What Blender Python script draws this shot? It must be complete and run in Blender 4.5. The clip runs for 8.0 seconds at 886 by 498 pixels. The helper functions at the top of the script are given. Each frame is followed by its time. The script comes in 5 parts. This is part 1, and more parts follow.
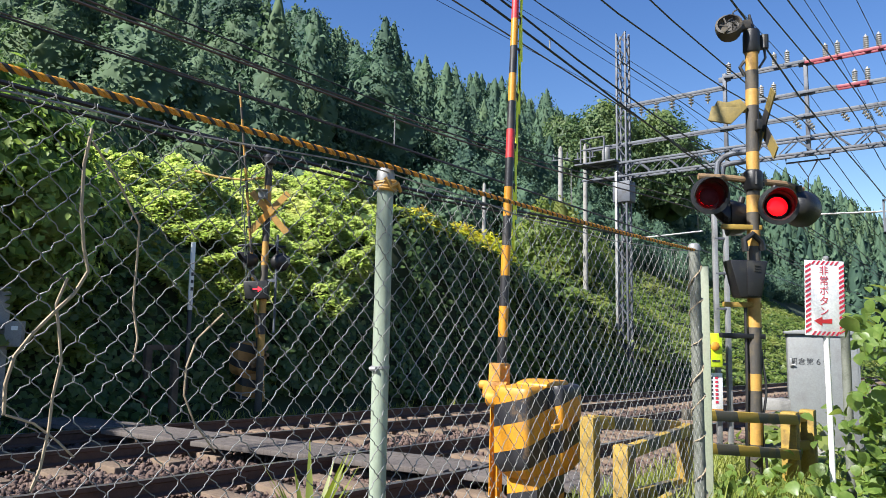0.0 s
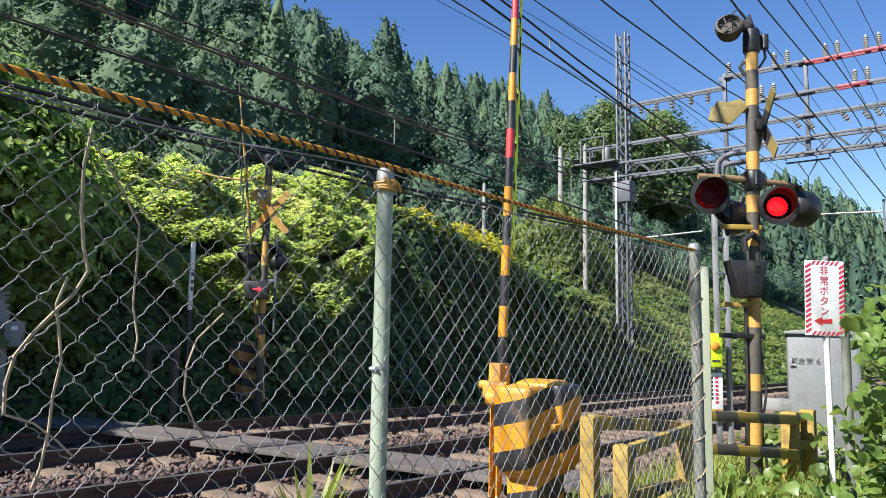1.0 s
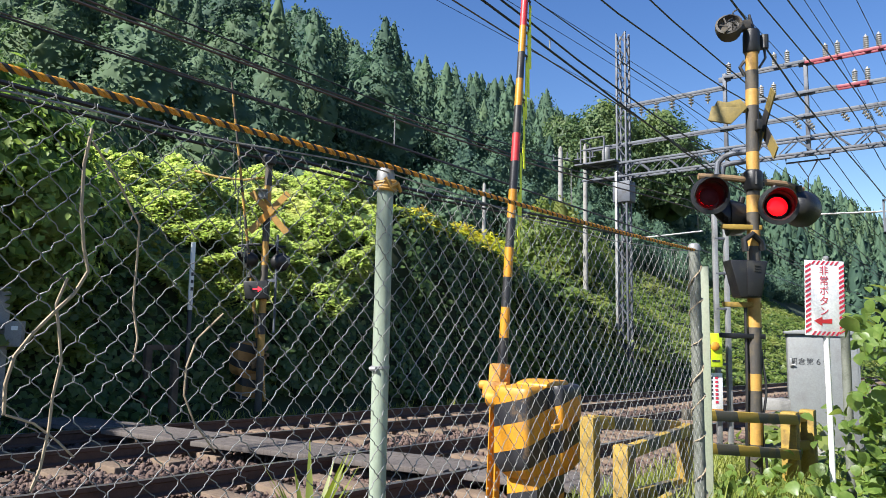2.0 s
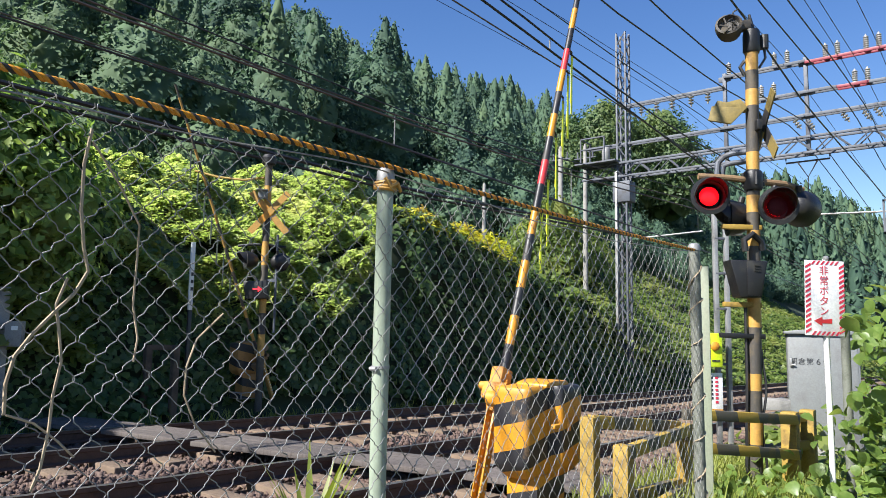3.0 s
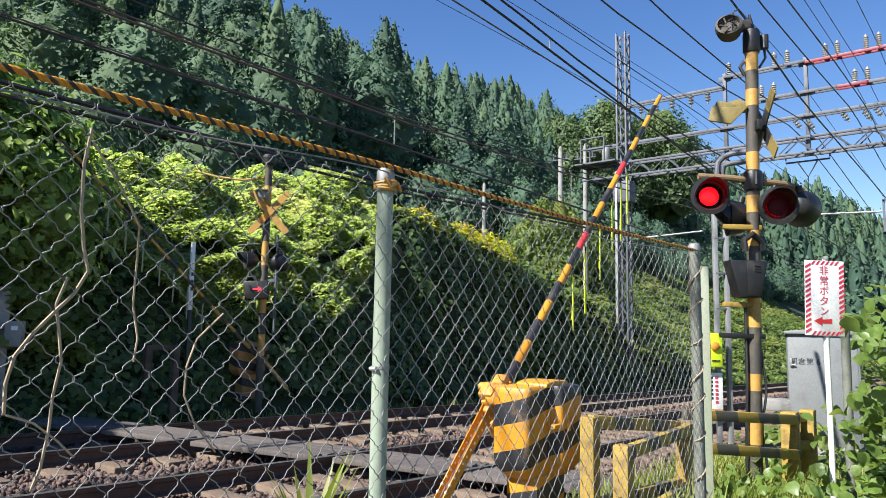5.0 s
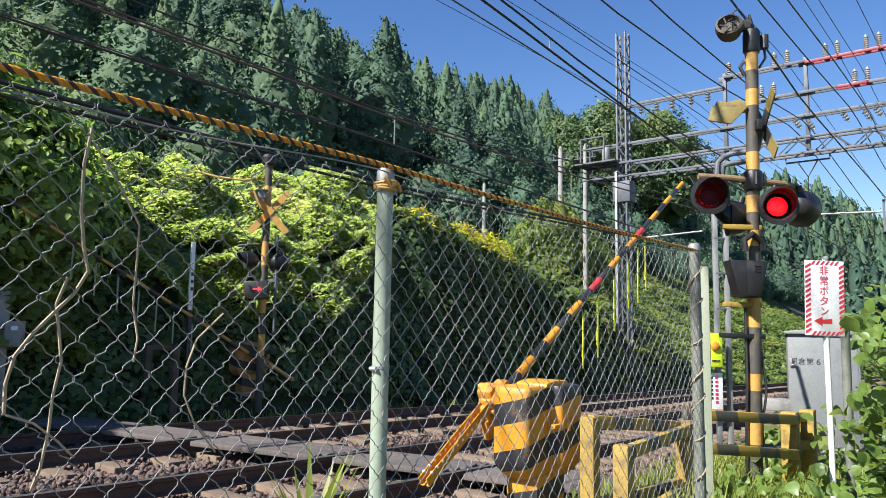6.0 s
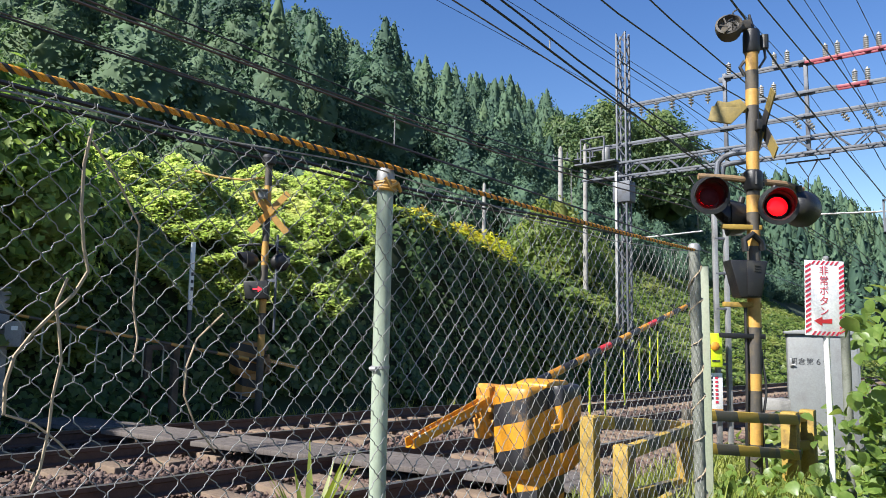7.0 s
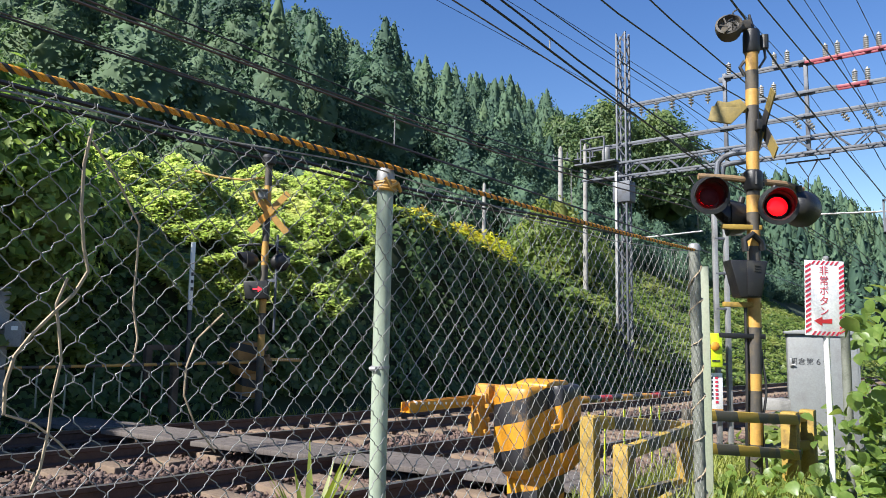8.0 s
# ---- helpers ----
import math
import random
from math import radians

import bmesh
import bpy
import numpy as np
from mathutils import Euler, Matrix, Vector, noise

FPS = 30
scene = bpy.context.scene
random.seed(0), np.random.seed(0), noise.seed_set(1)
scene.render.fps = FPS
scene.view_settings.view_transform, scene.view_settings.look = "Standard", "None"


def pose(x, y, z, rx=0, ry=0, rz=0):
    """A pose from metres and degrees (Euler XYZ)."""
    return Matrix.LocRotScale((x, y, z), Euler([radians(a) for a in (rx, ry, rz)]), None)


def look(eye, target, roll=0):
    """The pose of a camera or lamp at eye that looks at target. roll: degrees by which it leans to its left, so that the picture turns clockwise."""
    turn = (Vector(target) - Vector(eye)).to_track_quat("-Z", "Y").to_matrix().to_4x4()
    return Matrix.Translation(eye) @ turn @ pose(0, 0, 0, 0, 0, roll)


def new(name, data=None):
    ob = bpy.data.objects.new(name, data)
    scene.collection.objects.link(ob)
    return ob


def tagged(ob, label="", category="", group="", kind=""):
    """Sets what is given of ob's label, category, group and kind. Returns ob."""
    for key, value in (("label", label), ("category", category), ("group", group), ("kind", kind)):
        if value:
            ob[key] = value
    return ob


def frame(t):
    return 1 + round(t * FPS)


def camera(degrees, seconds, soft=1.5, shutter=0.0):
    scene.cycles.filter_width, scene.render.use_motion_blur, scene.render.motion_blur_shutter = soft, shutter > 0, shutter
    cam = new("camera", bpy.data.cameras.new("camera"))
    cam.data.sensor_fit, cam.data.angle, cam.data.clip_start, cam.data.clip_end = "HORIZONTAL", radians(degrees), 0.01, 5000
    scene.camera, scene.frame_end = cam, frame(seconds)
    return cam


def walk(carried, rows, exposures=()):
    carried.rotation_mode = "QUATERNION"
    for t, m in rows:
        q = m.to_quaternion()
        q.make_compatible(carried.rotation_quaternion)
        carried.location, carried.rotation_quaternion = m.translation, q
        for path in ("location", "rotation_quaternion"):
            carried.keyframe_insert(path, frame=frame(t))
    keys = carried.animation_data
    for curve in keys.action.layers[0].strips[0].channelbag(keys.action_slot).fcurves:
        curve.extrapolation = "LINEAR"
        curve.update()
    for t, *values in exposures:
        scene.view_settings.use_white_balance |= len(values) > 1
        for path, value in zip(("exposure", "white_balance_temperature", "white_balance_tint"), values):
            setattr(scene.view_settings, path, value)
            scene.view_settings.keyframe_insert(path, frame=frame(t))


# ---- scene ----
SIN, COS, PI = math.sin, math.cos, math.pi
GRADE = -0.032          # the line falls to the east
EYE = Vector((0.0, 0.0, 1.25))
AZ, TILT = radians(38.9), radians(6.35)
AIM = EYE + Vector((COS(AZ) * COS(TILT), SIN(AZ) * COS(TILT), SIN(TILT)))

# ---- camera ----
cam = camera(64.19, 8.0, soft=0.6)
walk(cam, [(0.0, look(EYE, AIM, 1.0)), (8.0, look(EYE, AIM, 1.0))])

# ---- sky and sun ----
SUN_TO = Vector((-0.69, 0.22, 0.69)).normalized()
world = bpy.data.worlds.new("sky")
scene.world = world
world.use_nodes = True
wn = world.node_tree.nodes
sky = wn.new("ShaderNodeTexSky")
sky.sky_type, sky.sun_disc = "NISHITA", False
sky.sun_elevation = math.asin(SUN_TO.z)
sky.sun_rotation = math.atan2(SUN_TO.x, SUN_TO.y)
sky.air_density, sky.dust_density, sky.ozone_density = 1.2, 0.0, 3.0
wn["Background"].inputs["Strength"].default_value = 0.066
tone = wn.new("ShaderNodeHueSaturation")
tone.inputs["Hue"].default_value, tone.inputs["Saturation"].default_value = 0.514, 1.25
world.node_tree.links.new(sky.outputs[0], tone.inputs["Color"])
world.node_tree.links.new(tone.outputs[0], wn["Background"].inputs["Color"])
sun = new("sun", bpy.data.lights.new("sun", "SUN"))
sun.data.energy, sun.data.angle, sun.data.color = 5.0, radians(0.53), (1.0, 0.97, 0.93)
sun.matrix_world = look(SUN_TO * 60, (0, 0, 0))
scene.view_settings.exposure = 1.29


# ---- materials ----
def nodes_of(m):
    m.use_nodes = True
    return m.node_tree.nodes, m.node_tree.links, m.node_tree.nodes["Principled BSDF"]


def mixed(nt, links, fac, a, b):
    mx = nt.new("ShaderNodeMix")
    mx.data_type = "RGBA"
    for sock, val in ((mx.inputs[0], fac), (mx.inputs[6], a), (mx.inputs[7], b)):
        if isinstance(val, (int, float)):
            sock.default_value = val
        elif isinstance(val, tuple):
            sock.default_value = (*val, 1)
        else:
            links.new(val, sock)
    return mx.outputs[2]


def noise_tex(nt, links, scale, detail=4.0, rough=0.6, co=None, stretch=None):
    tex = nt.new("ShaderNodeTexNoise")
    tex.inputs["Scale"].default_value, tex.inputs["Detail"].default_value = scale, detail
    tex.inputs["Roughness"].default_value = rough
    if co is None:
        co = nt.new("ShaderNodeTexCoord").outputs["Object"]
    if stretch:
        mp = nt.new("ShaderNodeMapping")
        mp.inputs["Scale"].default_value = stretch
        links.new(co, mp.inputs[0])
        co = mp.outputs[0]
    links.new(co, tex.inputs["Vector"])
    return tex.outputs[0]


def ramp(nt, links, src, lo, hi):
    r = nt.new("ShaderNodeMapRange")
    r.inputs[1].default_value, r.inputs[2].default_value = lo, hi
    links.new(src, r.inputs[0])
    return r.outputs[0]


def surface(name, base, worn, rough=0.6, metal=0.0, big=3.0, fine=60.0, bump=0.2, wear=(0.5, 0.72), piece=0.0, stretch=None, spec=0.5):
    """A worn surface: base colour, blotches of a second colour, fine grain in tone and relief."""
    m = bpy.data.materials.new(name)
    nt, links, bs = nodes_of(m)
    f = ramp(nt, links, noise_tex(nt, links, big, 6, 0.65, stretch=stretch), *wear)
    g = noise_tex(nt, links, fine, 3, 0.7, stretch=stretch)
    col = mixed(nt, links, f, base, worn)
    hsv = nt.new("ShaderNodeHueSaturation")
    links.new(col, hsv.inputs["Color"])
    val = ramp(nt, links, g, 0.0, 1.0)
    mul = nt.new("ShaderNodeMath")
    mul.operation = "MULTIPLY_ADD"
    links.new(val, mul.inputs[0])
    mul.inputs[1].default_value, mul.inputs[2].default_value = 0.6, 0.7
    out = mul.outputs[0]
    if piece:
        info = nt.new("ShaderNodeObjectInfo")
        geo = nt.new("ShaderNodeNewGeometry")
        ad = nt.new("ShaderNodeMath")
        ad.operation = "ADD"
        links.new(info.outputs["Random"], ad.inputs[0])
        links.new(geo.outputs["Random Per Island"], ad.inputs[1])
        sc = nt.new("ShaderNodeMath")
        sc.operation = "MULTIPLY_ADD"
        links.new(ad.outputs[0], sc.inputs[0])
        sc.inputs[1].default_value, sc.inputs[2].default_value = piece, 1.0 - piece
        pr = nt.new("ShaderNodeMath")
        pr.operation = "MULTIPLY"
        links.new(out, pr.inputs[0])
        links.new(sc.outputs[0], pr.inputs[1])
        out = pr.outputs[0]
    links.new(out, hsv.inputs["Value"])
    links.new(hsv.outputs[0], bs.inputs["Base Color"])
    bs.inputs["Metallic"].default_value = metal
    bs.inputs["Specular IOR Level"].default_value = spec
    rr = nt.new("ShaderNodeMath")
    rr.operation = "MULTIPLY_ADD"
    links.new(f, rr.inputs[0])
    rr.inputs[1].default_value, rr.inputs[2].default_value = 0.2, rough
    links.new(rr.outputs[0], bs.inputs["Roughness"])
    bp = nt.new("ShaderNodeBump")
    bp.inputs["Strength"].default_value, bp.inputs["Distance"].default_value = bump, 0.01
    links.new(g, bp.inputs["Height"])
    links.new(bp.outputs[0], bs.inputs["Normal"])
    return m


def leaf_mat(name, dark, light, yellow, through_light=0.35, rough=0.45, patch=0.6):
    """Leaves: each island a tone of its own, patches over metres, light shining through."""
    m = bpy.data.materials.new(name)
    nt, links, bs = nodes_of(m)
    geo = nt.new("ShaderNodeNewGeometry")
    c = mixed(nt, links, geo.outputs["Random Per Island"], dark, light)
    f = ramp(nt, links, noise_tex(nt, links, patch, 4, 0.6), 0.5, 0.75)
    c = mixed(nt, links, f, c, yellow)
    links.new(c, bs.inputs["Base Color"])
    bs.inputs["Roughness"].default_value = rough
    bs.inputs["Specular IOR Level"].default_value = 0.35
    tr = nt.new("ShaderNodeBsdfTranslucent")
    hs = nt.new("ShaderNodeHueSaturation")
    hs.inputs["Saturation"].default_value, hs.inputs["Value"].default_value = 1.15, 1.5
    links.new(c, hs.inputs["Color"])
    links.new(hs.outputs[0], tr.inputs["Color"])
    mix = nt.new("ShaderNodeMixShader")
    mix.inputs[0].default_value = through_light
    links.new(bs.outputs[0], mix.inputs[1])
    links.new(tr.outputs[0], mix.inputs[2])
    links.new(mix.outputs[0], nt["Material Output"].inputs["Surface"])
    return m


def stripe_mat(name, a, b, axis, period, duty=0.5, shift=0.0, worn=(0.2, 0.12, 0.05), rough=0.45):
    """Painted bands across the object's space: axis is the direction that they are counted along."""
    m = surface(name, a, worn, rough, big=5, fine=80, bump=0.1, wear=(0.58, 0.75))
    nt, links, bs = m.node_tree.nodes, m.node_tree.links, m.node_tree.nodes["Principled BSDF"]
    co = nt.new("ShaderNodeTexCoord").outputs["Object"]
    dot = nt.new("ShaderNodeVectorMath")
    dot.operation = "DOT_PRODUCT"
    links.new(co, dot.inputs[0])
    dot.inputs[1].default_value = axis
    steps = dot.outputs["Value"]
    for op, v in (("MULTIPLY_ADD", (1 / period, shift)), ("FRACT", ()), ("LESS_THAN", (duty,))):
        nd = nt.new("ShaderNodeMath")
        nd.operation = op
        links.new(steps, nd.inputs[0])
        for i, x in enumerate(v):
            nd.inputs[1 + i].default_value = x
        steps = nd.outputs[0]
    mx = [n for n in nt if n.type == "MIX"][0]
    links.new(mixed(nt, links, steps, b, a), mx.inputs[6])
    return m


def glow(name, colour, power):
    m = bpy.data.materials.new(name)
    nt, links, bs = nodes_of(m)
    bs.inputs["Base Color"].default_value = (*colour, 1)
    bs.inputs["Emission Color"].default_value = (*colour, 1)
    bs.inputs["Emission Strength"].default_value = power
    bs.inputs["Roughness"].default_value = 0.25
    return m


M = dict(
    soil=surface("soil", (0.10, 0.085, 0.05), (0.06, 0.08, 0.03), 0.9, big=0.7, fine=20, bump=0.6),
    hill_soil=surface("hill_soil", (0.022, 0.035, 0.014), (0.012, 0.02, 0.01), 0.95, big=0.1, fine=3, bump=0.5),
    ballast=surface("ballast", (0.075, 0.052, 0.042), (0.045, 0.03, 0.024), 0.85, big=1.2, fine=30, bump=0.8),
    stone=surface("stone", (0.105, 0.068, 0.054), (0.07, 0.042, 0.033), 0.8, big=2.5, fine=50, bump=0.3, piece=0.35),
    rail_top=surface("rail_top", (0.55, 0.52, 0.5), (0.3, 0.22, 0.18), 0.28, 0.9, big=6, fine=90, bump=0.05),
    rust=surface("rust", (0.09, 0.047, 0.032), (0.05, 0.03, 0.022), 0.75, 0.1, big=5, fine=70, bump=0.4),
    sleeper=surface("sleeper", (0.155, 0.11, 0.075), (0.1, 0.065, 0.045), 0.85, big=5, fine=40, bump=0.6, piece=0.2, stretch=(5, 1, 1)),
    plank=surface("plank", (0.1, 0.085, 0.077), (0.06, 0.048, 0.04), 0.8, big=5, fine=45, bump=0.5, piece=0.25, stretch=(6, 1, 1)),
    galv=surface("galv", (0.25, 0.255, 0.255), (0.17, 0.155, 0.14), 0.5, 0.25, big=4, fine=60, bump=0.1),
    wire=surface("wire", (0.24, 0.24, 0.23), (0.08, 0.07, 0.06), 0.35, 0.0, big=14, fine=90, bump=0.1, spec=0.3),
    post_paint=surface("post_paint", (0.27, 0.32, 0.25), (0.16, 0.19, 0.14), 0.35, big=6, fine=60, bump=0.06, stretch=(1, 1, 0.4)),
    post_old=surface("post_old", (0.15, 0.16, 0.135), (0.07, 0.08, 0.055), 0.65, 0.1, big=9, fine=70, bump=0.3),
    steel=surface("steel", (0.085, 0.095, 0.115), (0.065, 0.06, 0.06), 0.6, 0.1, big=3, fine=50, bump=0.1),
    pole_yellow=surface("pole_yellow", (0.42, 0.235, 0.05), (0.26, 0.15, 0.05), 0.55, big=7, fine=60, bump=0.25),
    pole_dark=surface("pole_dark", (0.05, 0.045, 0.038), (0.11, 0.085, 0.05), 0.65, big=6, fine=60, bump=0.3),
    pale=surface("pale", (0.19, 0.215, 0.15), (0.2, 0.2, 0.15), 0.6, big=6, fine=60, bump=0.1),
    olive=surface("olive", (0.2, 0.15, 0.045), (0.1, 0.085, 0.04), 0.6, big=7, fine=60, bump=0.2),
    gate_orange=surface("gate_orange", (0.5, 0.22, 0.025), (0.24, 0.1, 0.025), 0.55, big=8, fine=60, bump=0.2),
    arm_rust=surface("arm_rust", (0.19, 0.12, 0.06), (0.1, 0.075, 0.05), 0.7, big=7, fine=60, bump=0.3),
    dark=surface("dark", (0.010, 0.010, 0.011), (0.028, 0.027, 0.02), 0.45, big=6, fine=80, bump=0.15),
    cable=surface("cable", (0.012, 0.012, 0.013), (0.03, 0.03, 0.03), 0.5, big=6, fine=60, bump=0.05),
    copper=surface("copper", (0.10, 0.08, 0.065), (0.06, 0.05, 0.045), 0.5, 0.5, big=1, fine=60, bump=0.05),
    yellow=surface("yellow", (0.5, 0.215, 0.013), (0.34, 0.15, 0.02), 0.42, big=5, fine=70, bump=0.08, wear=(0.56, 0.8)),
    orange=surface("orange", (0.54, 0.23, 0.02), (0.35, 0.16, 0.03), 0.45, big=6, fine=70, bump=0.1),
    old_yellow=surface("old_yellow", (0.3, 0.195, 0.032), (0.14, 0.09, 0.03), 0.65, big=9, fine=50, bump=0.35),
    black=surface("black", (0.016, 0.016, 0.018), (0.04, 0.035, 0.03), 0.45, big=6, fine=70, bump=0.08),
    red=surface("red", (0.55, 0.03, 0.035), (0.4, 0.03, 0.03), 0.4, big=6, fine=70, bump=0.05),
    dull_red=surface("dull_red", (0.2, 0.02, 0.035), (0.12, 0.03, 0.04), 0.5, big=3, fine=60, bump=0.05),
    ribbon=surface("ribbon", (0.78, 0.85, 0.03), (0.6, 0.65, 0.05), 0.5, big=9, fine=70, bump=0.05),
    white=surface("white", (0.7, 0.7, 0.68), (0.5, 0.48, 0.45), 0.4, big=4, fine=60, bump=0.04, wear=(0.6, 0.85)),
    sign_red=surface("sign_red", (0.5, 0.03, 0.06), (0.4, 0.05, 0.07), 0.4, big=6, fine=60, bump=0.04),
    ink=surface("ink", (0.02, 0.02, 0.025), (0.05, 0.05, 0.05), 0.5, big=6, fine=60, bump=0.02),
    lime=surface("lime", (0.6, 0.75, 0.02), (0.45, 0.55, 0.04), 0.45, big=6, fine=60, bump=0.03),
    relay=surface("relay", (0.17, 0.18, 0.18), (0.13, 0.13, 0.13), 0.45, big=3, fine=60, bump=0.05),
    concrete=surface("concrete", (0.24, 0.235, 0.22), (0.15, 0.14, 0.13), 0.85, big=4, fine=60, bump=0.3),
    porcelain=surface("porcelain", (0.3, 0.29, 0.27), (0.3, 0.28, 0.25), 0.2, big=9, fine=60, bump=0.02),
    green_paint=surface("green_paint", (0.02, 0.3, 0.1), (0.02, 0.2, 0.08), 0.4, big=6, fine=60),
    # Sun and shade put in colour: light vine leaf, dark kudzu for bank face.
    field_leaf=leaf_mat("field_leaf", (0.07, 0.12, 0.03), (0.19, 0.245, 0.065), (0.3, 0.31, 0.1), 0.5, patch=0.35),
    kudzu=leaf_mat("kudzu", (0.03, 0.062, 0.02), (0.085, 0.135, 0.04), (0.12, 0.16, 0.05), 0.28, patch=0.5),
    # Bamboo grass tone, with the bank top's sunlight put into the colour.
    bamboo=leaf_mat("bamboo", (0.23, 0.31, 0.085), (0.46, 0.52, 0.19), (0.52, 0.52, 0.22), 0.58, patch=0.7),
    bush=leaf_mat("bush", (0.12, 0.2, 0.05), (0.3, 0.4, 0.11), (0.4, 0.44, 0.14), 0.5, patch=0.6),
    goldenrod=leaf_mat("goldenrod", (0.36, 0.36, 0.04), (0.5, 0.5, 0.07), (0.45, 0.27, 0.14), 0.4),
    # Blue in the dark cedar tone stands in for haze over the hill.
    cedar=leaf_mat("cedar", (0.024, 0.058, 0.042), (0.08, 0.14, 0.078), (0.12, 0.175, 0.075), 0.2, 0.8, patch=0.04),
    broadleaf=leaf_mat("broadleaf", (0.035, 0.075, 0.03), (0.1, 0.15, 0.05), (0.15, 0.19, 0.055), 0.3, 0.55, patch=0.08),
    grass=leaf_mat("grass", (0.13, 0.17, 0.03), (0.27, 0.31, 0.07), (0.36, 0.34, 0.1), 0.4, patch=1.5),
    dry=surface("dry", (0.34, 0.27, 0.18), (0.22, 0.16, 0.1), 0.8, big=8, fine=60, bump=0.3),
    bark=surface("bark", (0.09, 0.065, 0.045), (0.05, 0.04, 0.03), 0.9, big=3, fine=20, bump=0.6),
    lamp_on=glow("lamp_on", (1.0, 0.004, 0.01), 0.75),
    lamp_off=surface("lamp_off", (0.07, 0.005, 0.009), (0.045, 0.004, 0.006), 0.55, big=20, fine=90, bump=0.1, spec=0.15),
    arrow_on=glow("arrow_on", (1.0, 0.03, 0.05), 0.5),
)


# ---- building helpers ----
def shade(ob, sharp=35):
    for p in ob.data.polygons:
        p.use_smooth = True
    ob.data.set_sharp_from_angle(angle=radians(sharp))
    return ob


def thing(name, m, label, category, group="", kind=""):
    ob = new(name)
    ob.empty_display_size = 0.1
    ob.matrix_world = m
    return tagged(ob, label, category, group, kind)


def part(name, bm, mats, parent=None, label="", smooth=True):
    me = bpy.data.meshes.new(name)
    bm.to_mesh(me)
    bm.free()
    for mt in (mats if isinstance(mats, (list, tuple)) else [mats]):
        me.materials.append(M[mt] if isinstance(mt, str) else mt)
    ob = new(name, me)
    ob.parent = parent
    if smooth:
        shade(ob)
    return tagged(ob, label)


def box(bm, c, size, rot=(0, 0, 0), bevel=0.0, mi=0):
    m = pose(*c, *rot) @ Matrix.Diagonal((*size, 1))
    r = bmesh.ops.create_cube(bm, size=1.0, matrix=m)
    fs = {f for v in r["verts"] for f in v.link_faces}
    if bevel:
        es = list({e for v in r["verts"] for e in v.link_edges})
        out = bmesh.ops.bevel(bm, geom=es, offset=bevel, segments=2, profile=0.5, affect="EDGES")
        fs = {f for f in fs if f.is_valid} | set(out["faces"])
    for f in fs:
        f.material_index = mi
    return bm


def rod(bm, a, b, r, r2=None, seg=10, mi=0, caps=True):
    a, b = Vector(a), Vector(b)
    q = (b - a).to_track_quat("Z", "Y").to_matrix().to_4x4()
    out = bmesh.ops.create_cone(bm, cap_ends=caps, segments=seg, radius1=r, radius2=r if r2 is None else r2,
                                depth=(b - a).length, matrix=Matrix.Translation((a + b) / 2) @ q)
    for f in {f for v in out["verts"] for f in v.link_faces}:
        f.material_index = mi
    return bm


def tube(bm, pts, r, seg=8, mi=0):
    """A bent pipe through the points, in one skin."""
    pts = [Vector(p) for p in pts]
    rings, side = [], None
    for i, p in enumerate(pts):
        d = (pts[min(i + 1, len(pts) - 1)] - pts[max(i - 1, 0)]).normalized()
        if side is None:
            side = d.orthogonal().normalized()
        side = (side - d * side.dot(d)).normalized()
        up = d.cross(side)
        rr = r[i] if isinstance(r, (list, tuple)) else r
        rings.append([bm.verts.new(p + (side * COS(2 * PI * k / seg) + up * SIN(2 * PI * k / seg)) * rr) for k in range(seg)])
    for a, b in zip(rings, rings[1:]):
        for k in range(seg):
            bm.faces.new((a[k], a[(k + 1) % seg], b[(k + 1) % seg], b[k])).material_index = mi
    bm.faces.new(rings[0][::-1]).material_index = mi
    bm.faces.new(rings[-1]).material_index = mi
    return bm


def lathe(bm, profile, m=None, seg=16, mi=0, mis=None):
    """A turned shape about z: (radius, height) pairs."""
    m = m or Matrix.Identity(4)
    rings = [[bm.verts.new(m @ Vector((r * COS(2 * PI * k / seg), r * SIN(2 * PI * k / seg), z))) for k in range(seg)] for r, z in profile]
    for j, (a, b) in enumerate(zip(rings, rings[1:])):
        for k in range(seg):
            bm.faces.new((a[k], a[(k + 1) % seg], b[(k + 1) % seg], b[k])).material_index = mis[j] if mis else mi
    bm.faces.new(rings[0][::-1]).material_index = mis[0] if mis else mi
    bm.faces.new(rings[-1]).material_index = mis[-1] if mis else mi
    return bm


def prism(bm, outline, depth, m=None, bevel=0.0, mi=0):
    """An outline in x and z, given depth along y."""
    m = m or Matrix.Identity(4)
    front = [bm.verts.new(m @ Vector((x, -depth / 2, z))) for x, z in outline]
    back = [bm.verts.new(m @ Vector((x, depth / 2, z))) for x, z in outline]
    fs = [bm.faces.new(front), bm.faces.new(back[::-1])]
    n = len(outline)
    for i in range(n):
        fs.append(bm.faces.new((front[(i + 1) % n], front[i], back[i], back[(i + 1) % n])))
    if bevel:
        out = bmesh.ops.bevel(bm, geom=list({e for f in fs for e in f.edges}), offset=bevel, segments=2, profile=0.5, affect="EDGES")
        fs = [f for f in fs if f.is_valid] + out["faces"]
    for f in fs:
        f.material_index = mi
    bmesh.ops.recalc_face_normals(bm, faces=bm.faces[:])
    return bm


def B():
    return bmesh.new()


